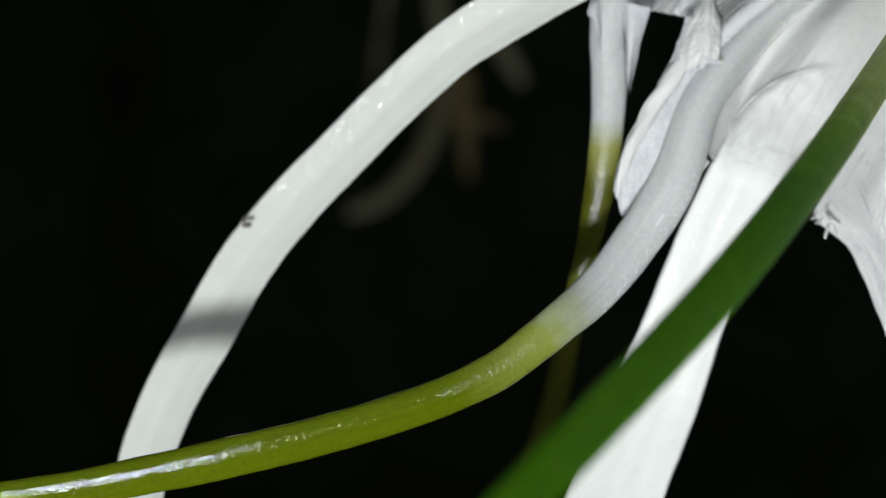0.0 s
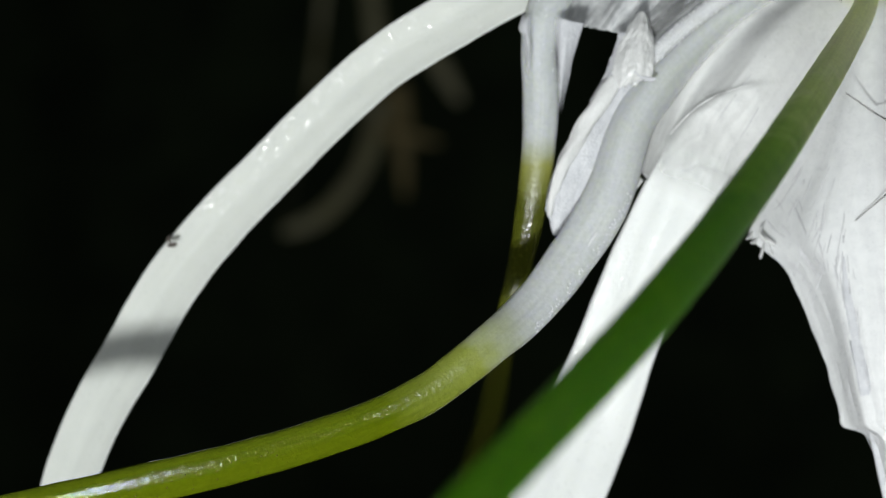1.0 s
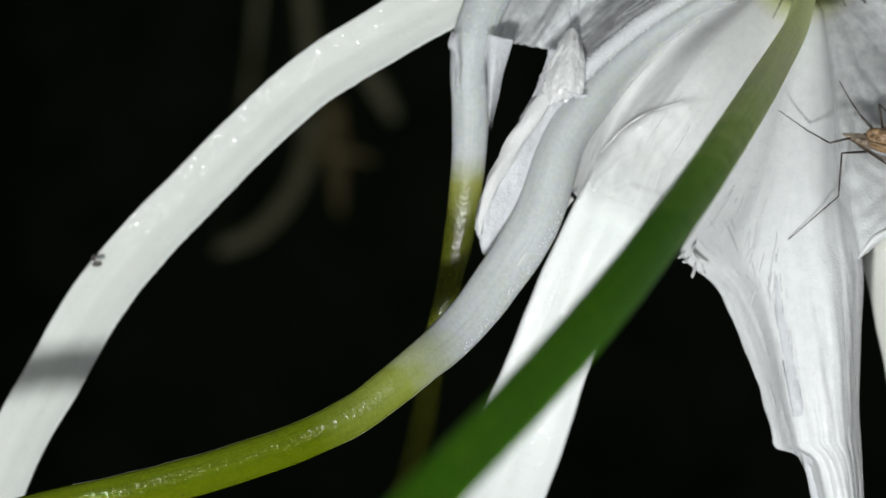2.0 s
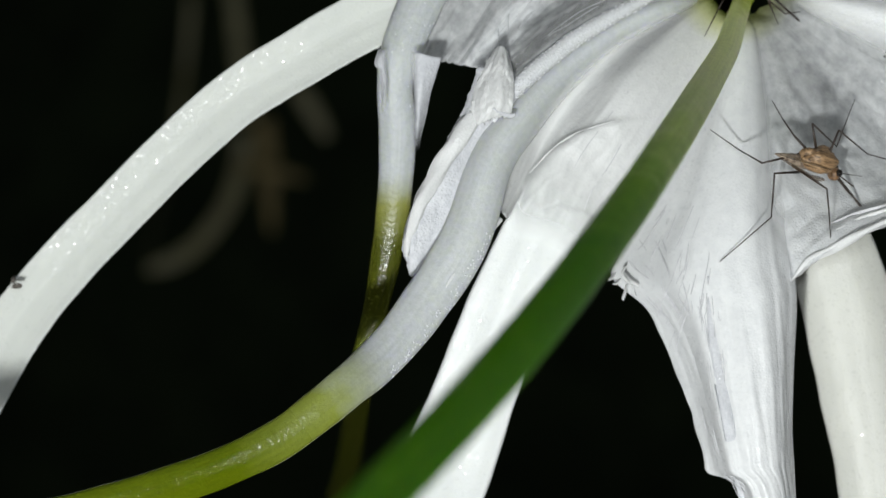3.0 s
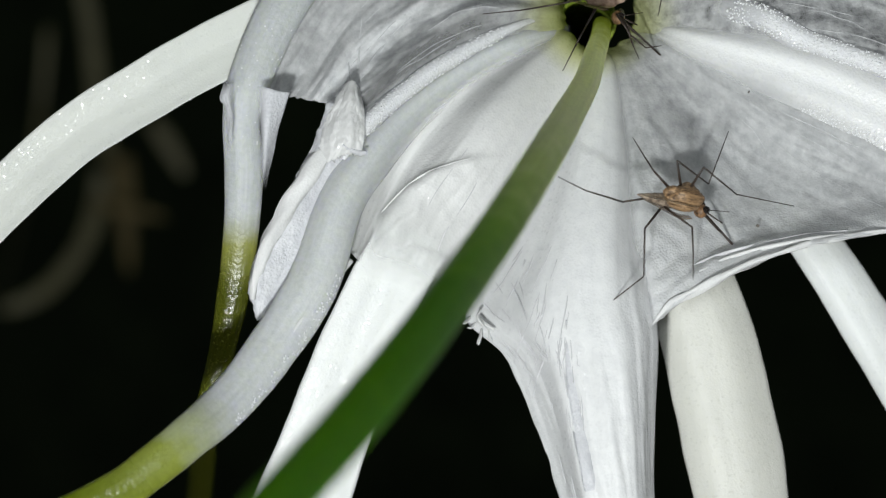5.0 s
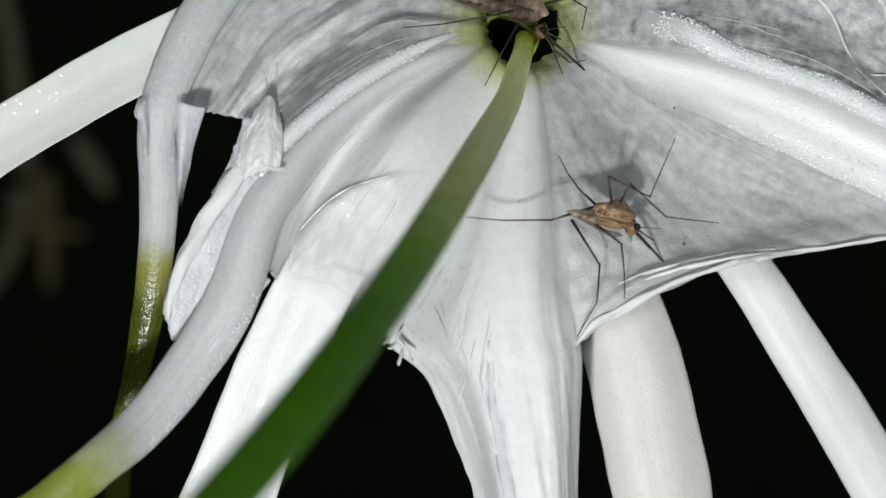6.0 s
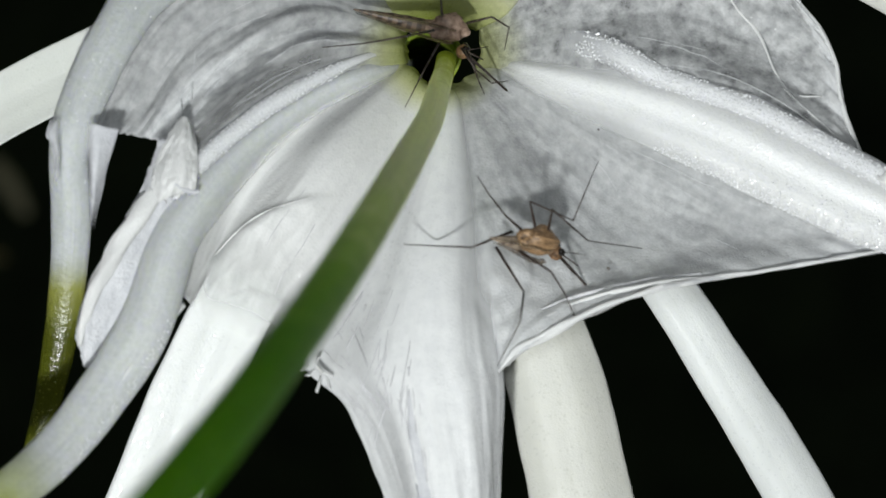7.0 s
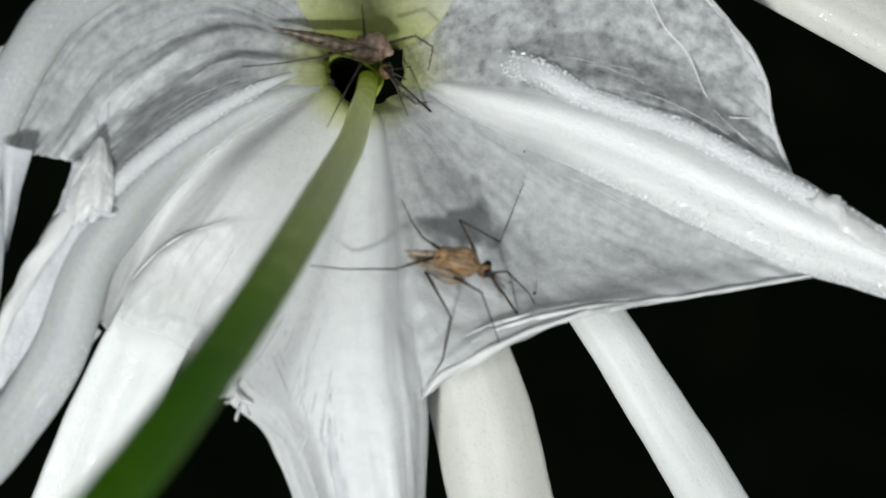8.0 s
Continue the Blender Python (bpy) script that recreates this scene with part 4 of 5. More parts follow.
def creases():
    # strips on the tongue, in the grey of shaded creases
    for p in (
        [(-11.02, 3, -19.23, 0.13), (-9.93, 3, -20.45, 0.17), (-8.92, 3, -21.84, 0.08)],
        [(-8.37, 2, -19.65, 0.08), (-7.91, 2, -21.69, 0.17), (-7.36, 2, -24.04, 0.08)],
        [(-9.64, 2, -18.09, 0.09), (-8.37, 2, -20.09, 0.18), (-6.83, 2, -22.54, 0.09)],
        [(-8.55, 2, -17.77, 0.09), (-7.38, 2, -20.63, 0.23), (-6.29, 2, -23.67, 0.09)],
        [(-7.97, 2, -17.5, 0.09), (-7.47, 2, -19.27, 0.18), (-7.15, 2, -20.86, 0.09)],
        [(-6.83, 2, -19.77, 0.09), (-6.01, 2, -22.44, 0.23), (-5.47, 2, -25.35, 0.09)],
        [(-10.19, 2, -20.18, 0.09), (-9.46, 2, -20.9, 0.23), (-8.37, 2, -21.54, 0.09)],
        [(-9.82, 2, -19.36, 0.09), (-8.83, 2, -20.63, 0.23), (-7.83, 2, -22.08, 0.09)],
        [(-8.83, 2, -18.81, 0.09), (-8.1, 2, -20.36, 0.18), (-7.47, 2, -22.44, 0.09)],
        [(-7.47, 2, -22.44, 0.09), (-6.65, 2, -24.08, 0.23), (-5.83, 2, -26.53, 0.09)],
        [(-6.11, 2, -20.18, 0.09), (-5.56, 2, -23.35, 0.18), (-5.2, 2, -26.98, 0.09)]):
        vein([(x, y, z, 0.65 * w) for x, y, z, w in p], CREASE_SHADE, 0.5, 0.3, 20, "crease", 1)
    vein([(-22.78, 0.1, -8.21, 1.15), (-24.1, -0.2, -9.99, 1.33), (-25.29, -0.4, -11.76, 1.24), (-26.39, -0.5, -13.71, 1.24), (-27.4, -0.7, -15.61, 1.06), (-28.06, -0.8, -17.59, 0.88), (-28.33, -0.7, -19.45, 0.35)], CUP_WHITE, 0.6, 1.0, 70, "cup_rim", under=6)
    vein([(-20.58, 3, -3.2, 0.13), (-20.31, 3, -1.51, 0.18), (-20.13, 3, 0.73, 0.13), (-19.95, 3, 2.52, 0.09)], CUP_THIN, 0.4, 0.4, 30, "cup_vein", 4)
    vein([(-20.4, 3, -3.07, 0.13), (-19.33, 3, -1.06, 0.18), (-17.76, 3, 0.95, 0.13), (-16.2, 3, 2.52, 0.09)], CUP_THIN, 0.4, 0.4, 30, "cup_vein", 4)
    vein([(-20.85, 3, -2.85, 0.09), (-21.03, 3, -1.06, 0.13), (-21.11, 3, 0.73, 0.09)], CUP_THIN, 0.4, 0.4, 30, "cup_vein", 4)
    vein([(-26.03, 3, -3.29, 0.09), (-23.8, 3, -3.2, 0.13), (-22.46, 3, -2.94, 0.09)], CUP_THIN, 0.4, 0.4, 30, "cup_vein", 4)
    vein([(-4.3, 0, -21.0, 0.15), (-4.0, 0, -25.0, 0.7), (-3.4, 0, -29.0, 1.0), (-2.6, 0, -33.5, 1.0), (-1.6, 0, -37.8, 0.9), (-0.2, 0, -44.5, 0.8)], CUP_MARGIN, 0.3, 0.25, 60, "cup_vein", 1)
    vein([(-18.5, 0, -12.75, 0.08), (-16.8, 0, -10.95, 0.12), (-14.9, 0, -9.63, 0.13), (-11.87, 0, -8.6, 0.1), (-9.0, 0, -8.3, 0.06)], CUP_WHITE, 0.5, 0.5, 50, "cup_vein", 0)
    vein([(5.34, 0, -16.89, 0.09), (7.71, 0, -15.97, 0.26), (10.12, 0, -15.31, 0.22), (13.94, 0, -14.52, 0.26), (17.41, 0, -14.13, 0.13)], CREASE_SHADE, 0.5, 0.6, 50, "crease", 2)
    vein([(5.95, 0, -17.29, 0.13), (8.15, 0, -16.32, 0.35), (10.78, 0, -15.53, 0.31), (14.29, 0, -14.83, 0.35), (17.19, 0, -14.39, 0.13)], CUP_WHITE, 0.6, 0.6, 50, "cup_vein", 2)
    vein([(-21.42, 0, -7.61, 0.16), (-20.78, 0, -8.01, 0.32), (-20.06, 0, -8.21, 0.36), (-19.61, 0, -8.13, 0.16)], CUP_MARGIN, 0.7, 0.5, 24, "cup_rim", 8)


creases()
# Dark lumps stand in for a dent in the petal and its shadow.
for place, size in (((-60.58, 8.20, -21.92), (0.42, 0.3, 0.2)), ((-60.90, 8.40, -21.43), (0.22, 0.3, 0.3))):
    v, f = egg(*size, place, 8, 12)
    part("nick", [tuple(np.array(p) + 0.12 * noise.noise(Vector(p) * 2.5)) for p in v], f, SPECK, flower, "small dark lump for a shaded nick on a petal's edge")


def throat():
    rings = []
    shape = ((12.0, 2.2), (16, 2.1), (24, 2.0), (38, 1.9), (60, 1.8))
    for k, (d, rad) in enumerate(shape):
        for j in range(24):
            a = 2 * math.pi * j / 24
            w = 1 + 0.05 * math.sin(3 * a + k)
            rings.append((AXIS[0] + rad * w * math.cos(a), d, AXIS[1] + rad * w * math.sin(a)))
    skin(part("throat_tube", rings, grid_faces(len(shape), 24, True), THROAT_IN, flower, "yellow-green throat"), 0.3)
    v, f, u, r = blade([(AXIS[0], 58, AXIS[1], 4.4), (0, 68, 0, 5)] + [(12.25, 76, -17.78, 6.13), (14.95, 78, -26.19, 6.17), (16.9, 79, -36.34, 6.19), (17.79, 80, -43.16, 6.32)] + [(24, 82, -120, 6.5), (26, 82, -300, 9), (26, 84, 20 - 1000 * THROAT, 14)], 60, 16, 1.0)
    part("stalk", v, f, STEM, flower, "green flower stalk", u, r)


throat()


# ---- far blurred flower behind ----
def far_flower():
    ob = thing("wilting_lily", "dim wilting spider lily hanging far behind in the dark", "flower", at=(-40, 560, 0))

    def strap(points, name, material):
        points = [(-20.8 + 1.2 * (x + 20.8), -293 + 1.2 * (y + 293), -17.5 + 1.2 * (z + 17.5), 0.9 * w) if z > -100 else (x, y + 140, z, w) for x, y, z, w in points]
        v, f, u, r = blade([(x + 40, y - 560, z, w) for x, y, z, w in points], 60, 14, 0.3, 0.0)
        part(name, v, f, material, ob, "", u, r)
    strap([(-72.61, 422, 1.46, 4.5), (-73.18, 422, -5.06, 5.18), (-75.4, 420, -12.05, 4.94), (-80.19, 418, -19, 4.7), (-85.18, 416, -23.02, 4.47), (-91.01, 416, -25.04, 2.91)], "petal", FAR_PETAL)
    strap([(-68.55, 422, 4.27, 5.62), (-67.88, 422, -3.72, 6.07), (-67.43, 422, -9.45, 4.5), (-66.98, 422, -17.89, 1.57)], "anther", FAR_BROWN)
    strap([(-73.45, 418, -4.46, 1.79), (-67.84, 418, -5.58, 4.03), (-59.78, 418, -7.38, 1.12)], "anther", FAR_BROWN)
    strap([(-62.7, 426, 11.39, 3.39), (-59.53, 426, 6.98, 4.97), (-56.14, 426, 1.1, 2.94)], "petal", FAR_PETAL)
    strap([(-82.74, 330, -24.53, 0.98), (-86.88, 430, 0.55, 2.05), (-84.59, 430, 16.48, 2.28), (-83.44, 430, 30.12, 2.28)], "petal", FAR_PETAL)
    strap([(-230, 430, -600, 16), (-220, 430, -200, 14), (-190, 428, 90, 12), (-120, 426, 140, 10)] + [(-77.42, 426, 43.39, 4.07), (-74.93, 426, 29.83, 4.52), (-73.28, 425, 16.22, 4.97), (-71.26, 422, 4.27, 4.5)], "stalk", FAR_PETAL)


far_flower()


# ---- mosquitoes ----
def rod(a, b, ra, rb, sides=8):
    """A tapering rod from a to b."""
    a, b = np.array(a, float), np.array(b, float)
    t = (b - a) / np.linalg.norm(b - a)
    s = np.cross(t, (0.3, 0.9, 0.2))
    s /= np.linalg.norm(s)
    f = np.cross(s, t)
    verts = []
    for p, r in ((a, ra), (a * 0.5 + b * 0.5, (ra + rb) * 0.52), (b, rb)):
        for j in range(sides):
            g = 2 * math.pi * j / sides
            verts.append(p + r * (s * math.cos(g) + f * math.sin(g)))
    return verts, grid_faces(3, sides, True) + [tuple(range(sides - 1, -1, -1)), tuple(2 * sides + j for j in range(sides))]


def mosquito(name, label, body, rear, leg, tail=4.0, fat=1.0, slim=1.0, nod=0.0, long=1.75, set_back=0.0, lumpy=0.16, rise=0.2, hump=0.25):
    """A mosquito at its own origin: head along +x, back along +z."""
    ob = thing(name, label, "mosquito", "mosquitoes on the flower")
    v, f = egg(long, 1.1 * fat, 1.05 * fat, (set_back, hump, 0.15), 22, 26, 0.3)
    v = [tuple(np.array(q) * (1 + lumpy * noise.noise(Vector(q) * 1.1) + 0.4 * lumpy * noise.noise(Vector(q) * 3.1))) for q in v]
    part("thorax", v, f, body, ob)
    v, f = egg(tail * 0.5 + 0.2, 0.95 * slim, 0.9 * slim, (-tail * 0.5 - 0.2, 0, -0.1), 26, 18, 0.78)
    v = [(x, y * (1 + 0.05 * math.sin(9 * x)), z * (1 + 0.05 * math.sin(9 * x))) for x, y, z in v]
    part("abdomen", v, f, rear, ob, "banded abdomen")
    hx, hy = 1.95 - 0.25 * nod, -nod
    head = part("head", *egg(0.54, 0.56, 0.58, (hx, hy, -0.1)), GNAT_HEAD, ob)
    for z in (-0.5, 0.3):
        part("eye", *egg(0.3, 0.3, 0.3, (hx + 0.12, hy + 0.34, z)), GNAT_EYE, head, "black eye")
    part("proboscis", *rod((hx + 0.3, hy - 0.1, -0.2), (hx + 4.2, hy - 2.2, rise), 0.11, 0.08), leg, head)
    for y in (-1, 1):
        part("antenna", *rod((hx + 0.25, hy + 0.2 * y, 0), (hx + 1.75, hy + 0.9 * y, 0.4 * rise), 0.045, 0.02), leg, head)
        part("palp", *rod((hx + 0.3, hy + 0.12 * y - 0.1, -0.3), (hx + 1.7, hy + 0.35 * y - 0.6, 0.4 * rise - 0.2), 0.07, 0.05), leg, head)
        w = tail / 4.0
        v, f, u, r = blade([(0.5, 0.5 * y, 0.95, 0.5), (-0.6, 0.7 * y * slim, 1.0, 1.25 * slim), (-1.9 * w, 0.5 * y * slim, 0.7, 1.1 * slim), (-3.2 * w, 0.28 * y * slim, 0.4, 0.62 * slim), (-4.1 * w, 0.15 * y, 0.2, 0.12)], 30, 12, 0.06)
        v = [(p[0], p[2] * 0 + p[1], p[2]) for p in v]
        part("wing", v, f, WING, ob, "folded brown-veined wing", u, r)
    return ob


def wing_material():
    m, nt, p, out = shader("mosquito_wing")
    n = noise_of(nt, mapped(nt, "Object", (500, 3600, 3600)), 1.0, 2.0)
    nt.links.new(ramp(nt, n, [(0.42, (0.05, 0.03, 0.018)), (0.52, (0.46, 0.36, 0.24))]), p.inputs["Base Color"])
    p.inputs["Roughness"].default_value = 0.3
    p.inputs["Alpha"].default_value = 0.45
    return m


WING = wing_material()


def striped_material():
    m, nt, p, out = shader("mosquito_bands")
    w = node(nt, "ShaderNodeTexWave", Scale=420.0, Distortion=1.5)
    nt.links.new(mapped(nt, "Object", (1, 1, 1)), w.inputs["Vector"])
    nt.links.new(ramp(nt, w.outputs["Fac"], [(0.3, (0.045, 0.03, 0.02)), (0.7, (0.13, 0.09, 0.06))]), p.inputs["Base Color"])
    p.inputs["Roughness"].default_value = 0.45
    return m


STRIPED = striped_material()
LEG_PARTS = (("femur", 0.12, 0.075), ("tibia", 0.075, 0.055), ("tarsus", 0.055, 0.03))


def set_on(x, z):
    """A pose that brings z along the direction given, from place x."""
    turn = Vector(z).to_track_quat("Z", "Y").to_matrix().to_4x4()
    return Matrix.Translation(Vector(x) / 1000) @ turn


def legs(ob, joints, body, material):
    """joints: for each leg, rows of (t, hip, knee, ankle, tip); body: rows of (t, pose). Gives (segment, rows) to key."""
    keyed = []
    for rows in joints:
        lengths = [float(np.mean([np.linalg.norm(np.subtract(r[k + 2], r[k + 1])) for r in rows])) for k in range(3)]
        segs = [part(n, *rod((0, 0, 0), (0, 0, L), a, b), material, ob) for (n, a, b), L in zip(LEG_PARTS, lengths)]
        tracks = [[], [], []]
        for r, (t, m) in zip(rows, body):
            start = np.array(r[1], float)
            inv = m.inverted()
            for k in range(3):
                way = np.array(r[k + 2], float) - start
                way /= np.linalg.norm(way)
                tracks[k].append((t, inv @ set_on(start, way)))
                start = start + way * lengths[k]
        keyed += list(zip(segs, tracks))
    return keyed


def body_pose(tail, head, lift, roll):
    """The body's pose from where its tail and head are; lift: degrees of roll towards the viewer."""
    tail, head = Vector(tail), Vector(head)
    x = (head - tail).normalized()
    up = Vector((0, -1, 0))
    y = up.cross(x).normalized()
    z = x.cross(y)
    m = Matrix((x, y, z)).transposed().to_4x4()
    place = tail.lerp(head, 0.66)
    return Matrix.Translation(Vector((place.x / 1000, place.y / 1000, place.z / 1000))) @ m @ pose(0, 0, 0, roll, 0, 0)


LIVE = mosquito("mosquito", "brown mosquito with long thin legs walking on the cup", GNAT_BODY, GNAT_REAR, GNAT_LEG, 3.9, 1.14, 0.85, 0.25, 1.7, -0.35, 0.2, 2.6, 0.6)
TIMES = (0.0, 3.0, 4.5, 5.8, 6.5, 7.2, 8.0)
BODY_ENDS = [
    ([(1.31, -3, -11.44), (6.07, 0, -12.68)]),
    ([(1.31, -3, -11.44), (6.07, 0, -12.68)]),
    ([(1.08, -3, -11.56), (6.26, 0, -12.55)]),
    ([(1.86, -3, -11.4), (6.89, 0, -12.36)]),
    ([(1.73, -3, -11.6), (6.9, 0, -12.59)]),
    ([(1.9, -3, -11.67), (6.99, 0, -12.44)]),
    ([(0.1, -2, -10.6), (7.7, -1, -12.27)]),
]
ROLLS = (25, 25, 25, 25, 25, 32, 60)
LEG_JOINTS = [
    [
        (0, (2.9, -2, -11.31), (-0.17, -3.96, -12.05), (-1.78, -0.55, -10.92), (-4.19, -1.14, -9.27)),
        (3, (2.9, -2, -11.31), (-0.17, -3.96, -12.05), (-1.78, -0.55, -10.92), (-4.19, -1.14, -9.27)),
        (4.5, (3.42, -2, -11.63), (-0.15, -2.71, -11.98), (-2.34, -5.99, -10.86), (-4.45, -4.67, -9.36)),
        (5.8, (3.63, -2, -11.02), (0.34, -3.4, -11.99), (-3.53, -2.61, -12.04), (-5.72, -0.72, -11.78)),
        (6.5, (3.39, -2, -11.01), (0.23, -3.61, -12.13), (-3.41, -2.16, -12.01), (-5.96, -3.77, -11.81)),
        (7.2, (3.29, -2, -11.08), (0.15, -3.56, -12.31), (-2.16, -0.42, -12.13), (-4.55, -2.32, -12.07)),
        (8, (3.14, -2, -11.2), (0.16, -4.09, -12.09), (-3.35, -2.39, -12.07), (-6.03, -3.74, -11.82)),
    ],
    [
        (0, (2.94, -1.5, -12.72), (0.66, -5.06, -12.88), (0.6, -3.54, -16.34), (-3.48, -2.42, -19.91)),
        (3, (2.94, -1.5, -12.72), (0.66, -5.06, -12.88), (0.6, -3.54, -16.34), (-3.48, -2.42, -19.91)),
        (4.5, (3.46, -1.5, -12.72), (0.83, -4.83, -12.77), (0.41, -4.07, -16.45), (-3.48, -2.08, -19.82)),
        (5.8, (1.99, -1.5, -11.92), (4.04, -2.33, -15.32), (3.63, -4.82, -18.23), (2.43, -0.07, -20.88)),
        (6.5, (1.94, -1.5, -12.16), (4.03, -2.31, -15.54), (3.53, -5.14, -18.11), (2.41, -0.54, -21.05)),
        (7.2, (2.19, -1.5, -12.21), (4.09, -2.92, -15.48), (3.6, -6.12, -17.57), (2.15, -2.01, -21)),
        (8, (2.57, -1.5, -12.21), (4.25, -3.22, -15.45), (3.81, -1.24, -18.68), (1.9, -6.16, -20.9)),
    ],
    [
        (0, (2.41, -1.5, -12.19), (4.99, -3.52, -14.09), (5.25, -2.6, -16.09), (5.44, -1.69, -17.93)),
        (3, (2.41, -1.5, -12.19), (4.99, -3.52, -14.09), (5.25, -2.6, -16.09), (5.44, -1.69, -17.93)),
        (4.5, (2.6, -1.5, -12.13), (4.98, -3.79, -13.99), (5.28, -2.76, -15.94), (5.42, -1.96, -17.83)),
        (5.8, (2.66, -1.5, -11.35), (5.62, -2.27, -13.71), (5.6, -1.83, -15.89), (5.46, -1.42, -17.91)),
        (6.5, (3.27, -1.5, -12.16), (5.93, -3.28, -14.23), (7.19, -2.23, -15.8), (8.11, -1.31, -17.46)),
        (7.2, (3.49, -1.5, -12.21), (6.08, -3.61, -14.02), (7.17, -2.43, -15.64), (7.96, -1.7, -17.43)),
        (8, (4.4, -1.5, -12.41), (6.36, -4.44, -13.77), (7.13, -3.49, -15.65), (7.83, -2.55, -17.38)),
    ],
    [
        (0, (3.83, -1.5, -11.22), (2.47, -2.1, -9.79), (1.67, -0.94, -8.45), (0.92, -0.08, -6.99)),
        (3, (3.83, -1.5, -11.22), (2.47, -2.1, -9.79), (1.67, -0.94, -8.45), (0.92, -0.08, -6.99)),
        (4.5, (3.63, -1.5, -11.02), (2.32, -1.9, -9.49), (1.62, -0.68, -8.14), (0.91, 0.52, -6.92)),
        (5.8, (3.84, -1.5, -10.87), (2.47, -2.63, -9.76), (1.66, -1.41, -8.49), (1.05, -0.41, -7.04)),
        (6.5, (3.93, -1.5, -10.92), (2.67, -2.74, -9.8), (1.75, -1.82, -8.35), (0.99, -0.82, -6.99)),
        (7.2, (4.15, -1.5, -10.99), (2.81, -2.76, -9.99), (1.63, -2.37, -8.49), (0.68, -2.01, -6.95)),
        (8, (3.79, -1.5, -10.67), (2.28, -2.69, -9.81), (1.57, -1.37, -8.56), (0.93, -0.59, -7)),
    ],
    [
        (0, (4.36, -1.5, -11.22), (3.9, -2.72, -8.89), (6.05, -0.37, -10.67), (7.75, 2.49, -6.8)),
        (3, (4.36, -1.5, -11.22), (3.9, -2.72, -8.89), (6.05, -0.37, -10.67), (7.75, 2.49, -6.8)),
        (4.5, (4.32, -1.5, -11.02), (3.85, -3.06, -8.9), (6.02, -0.7, -10.67), (7.72, 2.21, -6.82)),
        (5.8, (5.02, -1.5, -10.93), (4.63, -2.92, -8.7), (7.82, -2.21, -10.25), (9.87, -0.95, -5.83)),
        (6.5, (5.1, -1.5, -11.08), (4.59, -2.83, -8.81), (7.79, -1.85, -10.24), (9.83, -0.88, -5.75)),
        (7.2, (5.13, -1.5, -11.09), (4.52, -2.92, -8.89), (7.79, -2.13, -10.26), (9.78, -0.64, -5.86)),
        (8, (6.23, -1.5, -10.82), (4.96, -2.03, -8.49), (8.04, -0.83, -10.07), (9.95, 0.94, -5.68)),
    ],
    [
        (0, (5.07, -1.5, -11.93), (6.07, -2.06, -9.37), (8.58, 0.09, -11.27), (12.77, 2.51, -12.3)),
        (3, (5.07, -1.5, -11.93), (6.07, -2.06, -9.37), (8.58, 0.09, -11.27), (12.77, 2.51, -12.3)),
        (4.5, (4.84, -1.5, -11.37), (6.08, -3.01, -9.41), (8.7, -0.86, -11.19), (13.32, 0.08, -12.28)),
        (5.8, (5.36, -1.5, -10.93), (6.18, -3.56, -9.28), (8.93, -2.83, -11.71), (13.25, -0.42, -12.16)),
        (6.5, (5.76, -1.5, -11.58), (6.28, -3.14, -9.38), (9.01, -2.37, -11.83), (13.29, 0.13, -12.29)),
        (7.2, (5.95, -1.5, -11.48), (6.1, -3.47, -9.48), (8.84, -2.13, -11.72), (13.2, 0.19, -12.27)),
        (8, (6.84, -1.5, -12.36), (8.23, -3.86, -12.24), (10.16, -0.92, -13.81), (11.75, 3.14, -15.96)),
    ],
]

NEARER = 0.0012


def eased(rows, t):
    """The row of numbers at time t, eased between the rows given at TIMES."""
    rows = np.array(rows, float)
    k = min(len(TIMES) - 2, int(np.searchsorted(TIMES, t, "right")) - 1)
    u = (t - TIMES[k]) / (TIMES[k + 1] - TIMES[k])
    u = u * u * (3 - 2 * u)
    return rows[k] * (1 - u) + rows[k + 1] * u


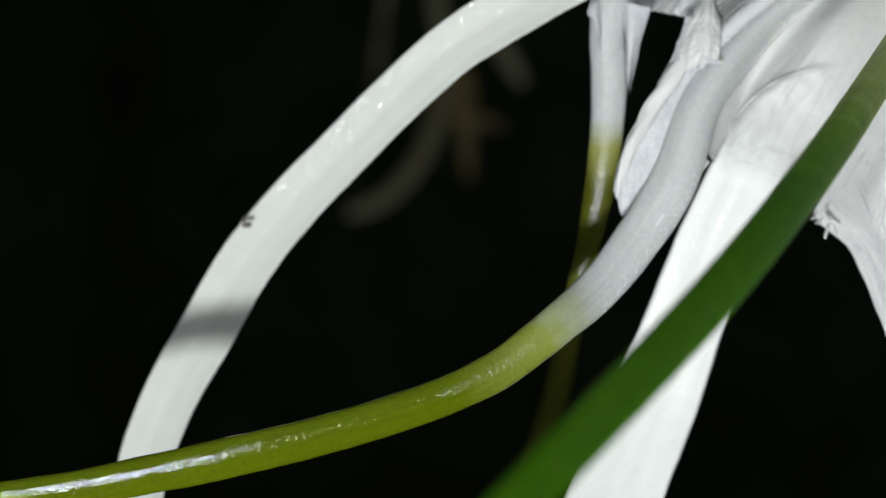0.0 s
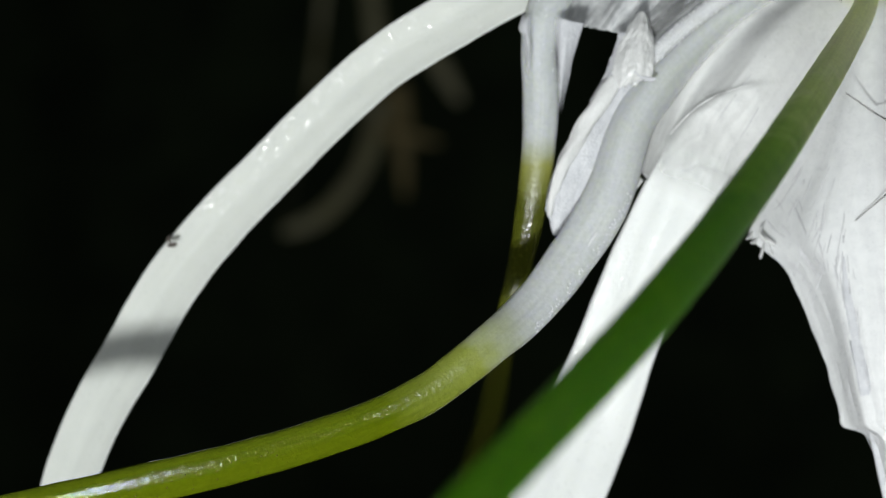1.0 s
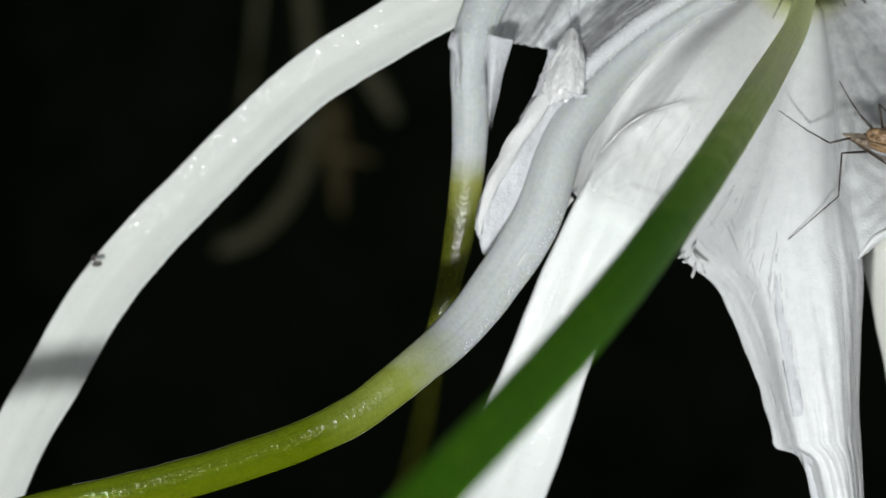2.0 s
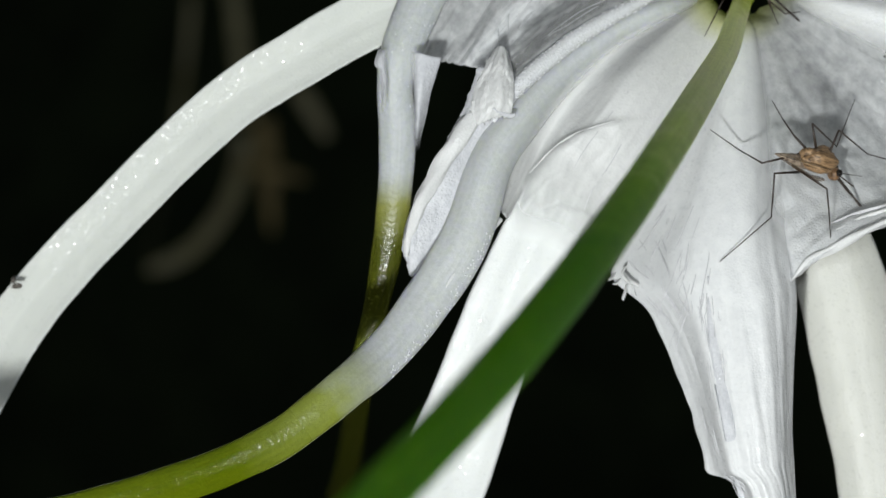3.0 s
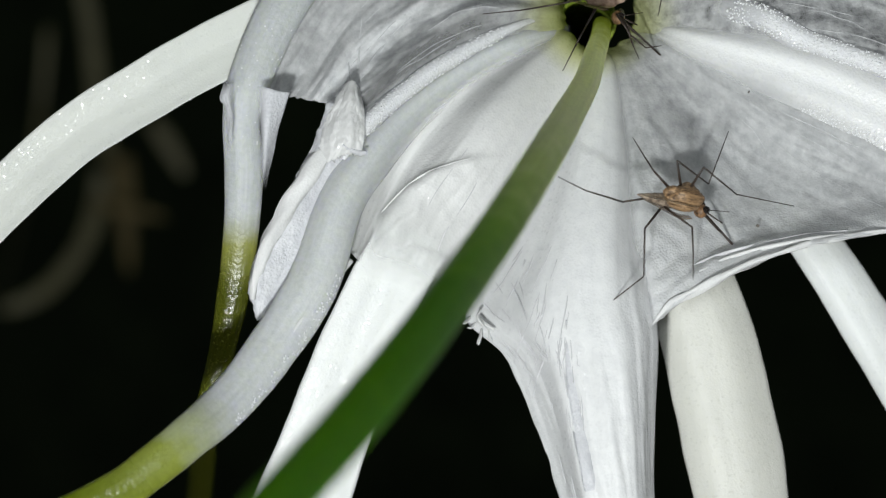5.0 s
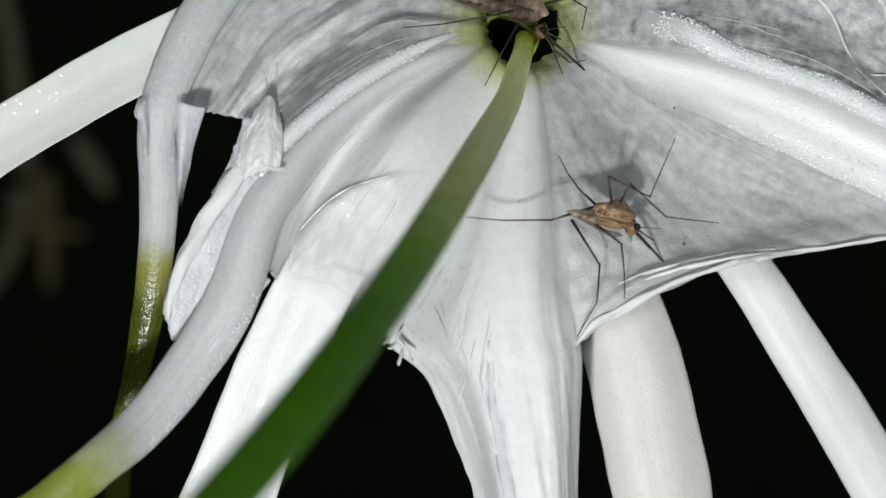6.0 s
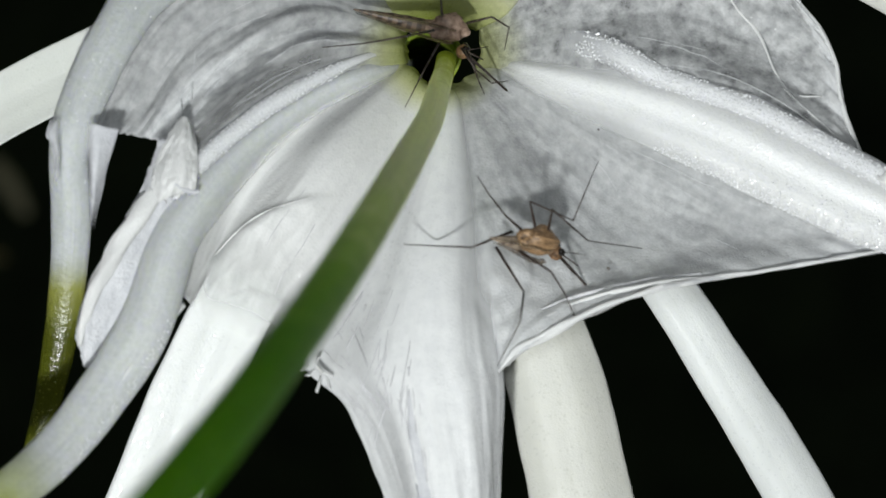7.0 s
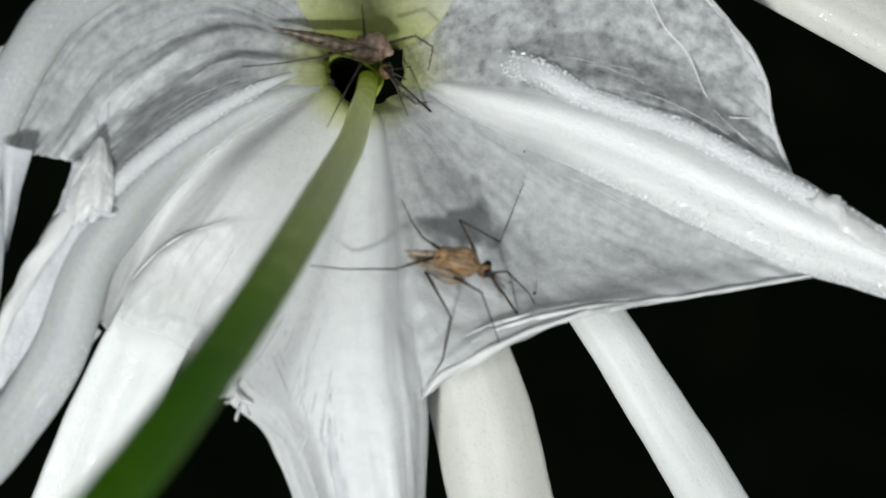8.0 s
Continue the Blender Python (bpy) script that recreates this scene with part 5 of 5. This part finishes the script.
STEPS = [round(0.25 * k, 2) for k in range(33)]
BODY_ENDS = [eased(BODY_ENDS, t) for t in STEPS]
ROLLS = [float(eased(ROLLS, t)) for t in STEPS]
LEG_JOINTS = [[(t, *eased([r[1:] for r in rows], t)) for t in STEPS] for rows in LEG_JOINTS]
BODY = [(t, Matrix.Translation((0, NEARER, THROAT)) @ body_pose(e[0], e[1], 0, r)) for t, e, r in zip(STEPS, BODY_ENDS, ROLLS)]
LOCAL = [(t, Matrix.Translation((0, -NEARER, -THROAT)) @ m) for t, m in BODY]
KEYED = legs(LIVE, LEG_JOINTS, LOCAL, GNAT_LEG)


REST = mosquito("mosquito", "pale pinkish mosquito resting head-first in the green throat", GNAT_PALE, STRIPED, GNAT_LEG, 7.0, 1.05, 0.8, 1.25, 1.6, 0.0, 0.45)
REST_POSE = body_pose(*[(-7.67, 5.5, 5.61), (2.34, 7, 3.42)], 0, 20)
REST.matrix_world = Matrix.Translation((0, 0, THROAT)) @ REST_POSE
REST_LEGS = [
    [(0, *[(-2.19, 4, 4.08), (-4.41, 2.5, 3.49), (-7.56, 4, 3.05), (-11.13, 4.5, 2.74)])],
    [(0, *[(0.3, 4, 4.63), (2.05, 2.5, 4.98), (3.41, 3.5, 4.28), (3.19, 5, 2.69)])],
    [(0, *[(0.36, 5, 2.63), (0.96, 4, 1.12), (2.2, 4.5, 0.16), (3.44, 5, 0.36)])],
    [(0, *[(-0.05, 5, 2.84), (0.71, 4, 1.53), (1.28, 5, 0.27), (1.77, 6, -0.62)])],
    [(0, *[(-1.71, 5, 3.24), (-2.63, 5, 1.58), (-3.25, 5, 0.41), (-4.31, 4.5, -1.65)])],
    [(0, *[(-1.6, 3.5, 5.12), (-1.67, 3, 5.77), (-1.69, 4, 6.69), (-1.72, 5, 7.48)])],
]
for segment, rows in legs(REST, REST_LEGS, [(0, REST_POSE)], GNAT_LEG):
    segment.matrix_basis = rows[0][1]


def motions():
    walk(SWAYING, [(t, pose(0, 0, 0, 0, 0, turn)) for t, turn in ((0, -0.86), (1.5, -0.78), (3, -0.66), (4.5, -0.42), (6, -0.15), (7, -0.03), (8, 0.14))])
    walk(LIVE, BODY)
    for ob, rows in KEYED:
        walk(ob, rows)


motions()
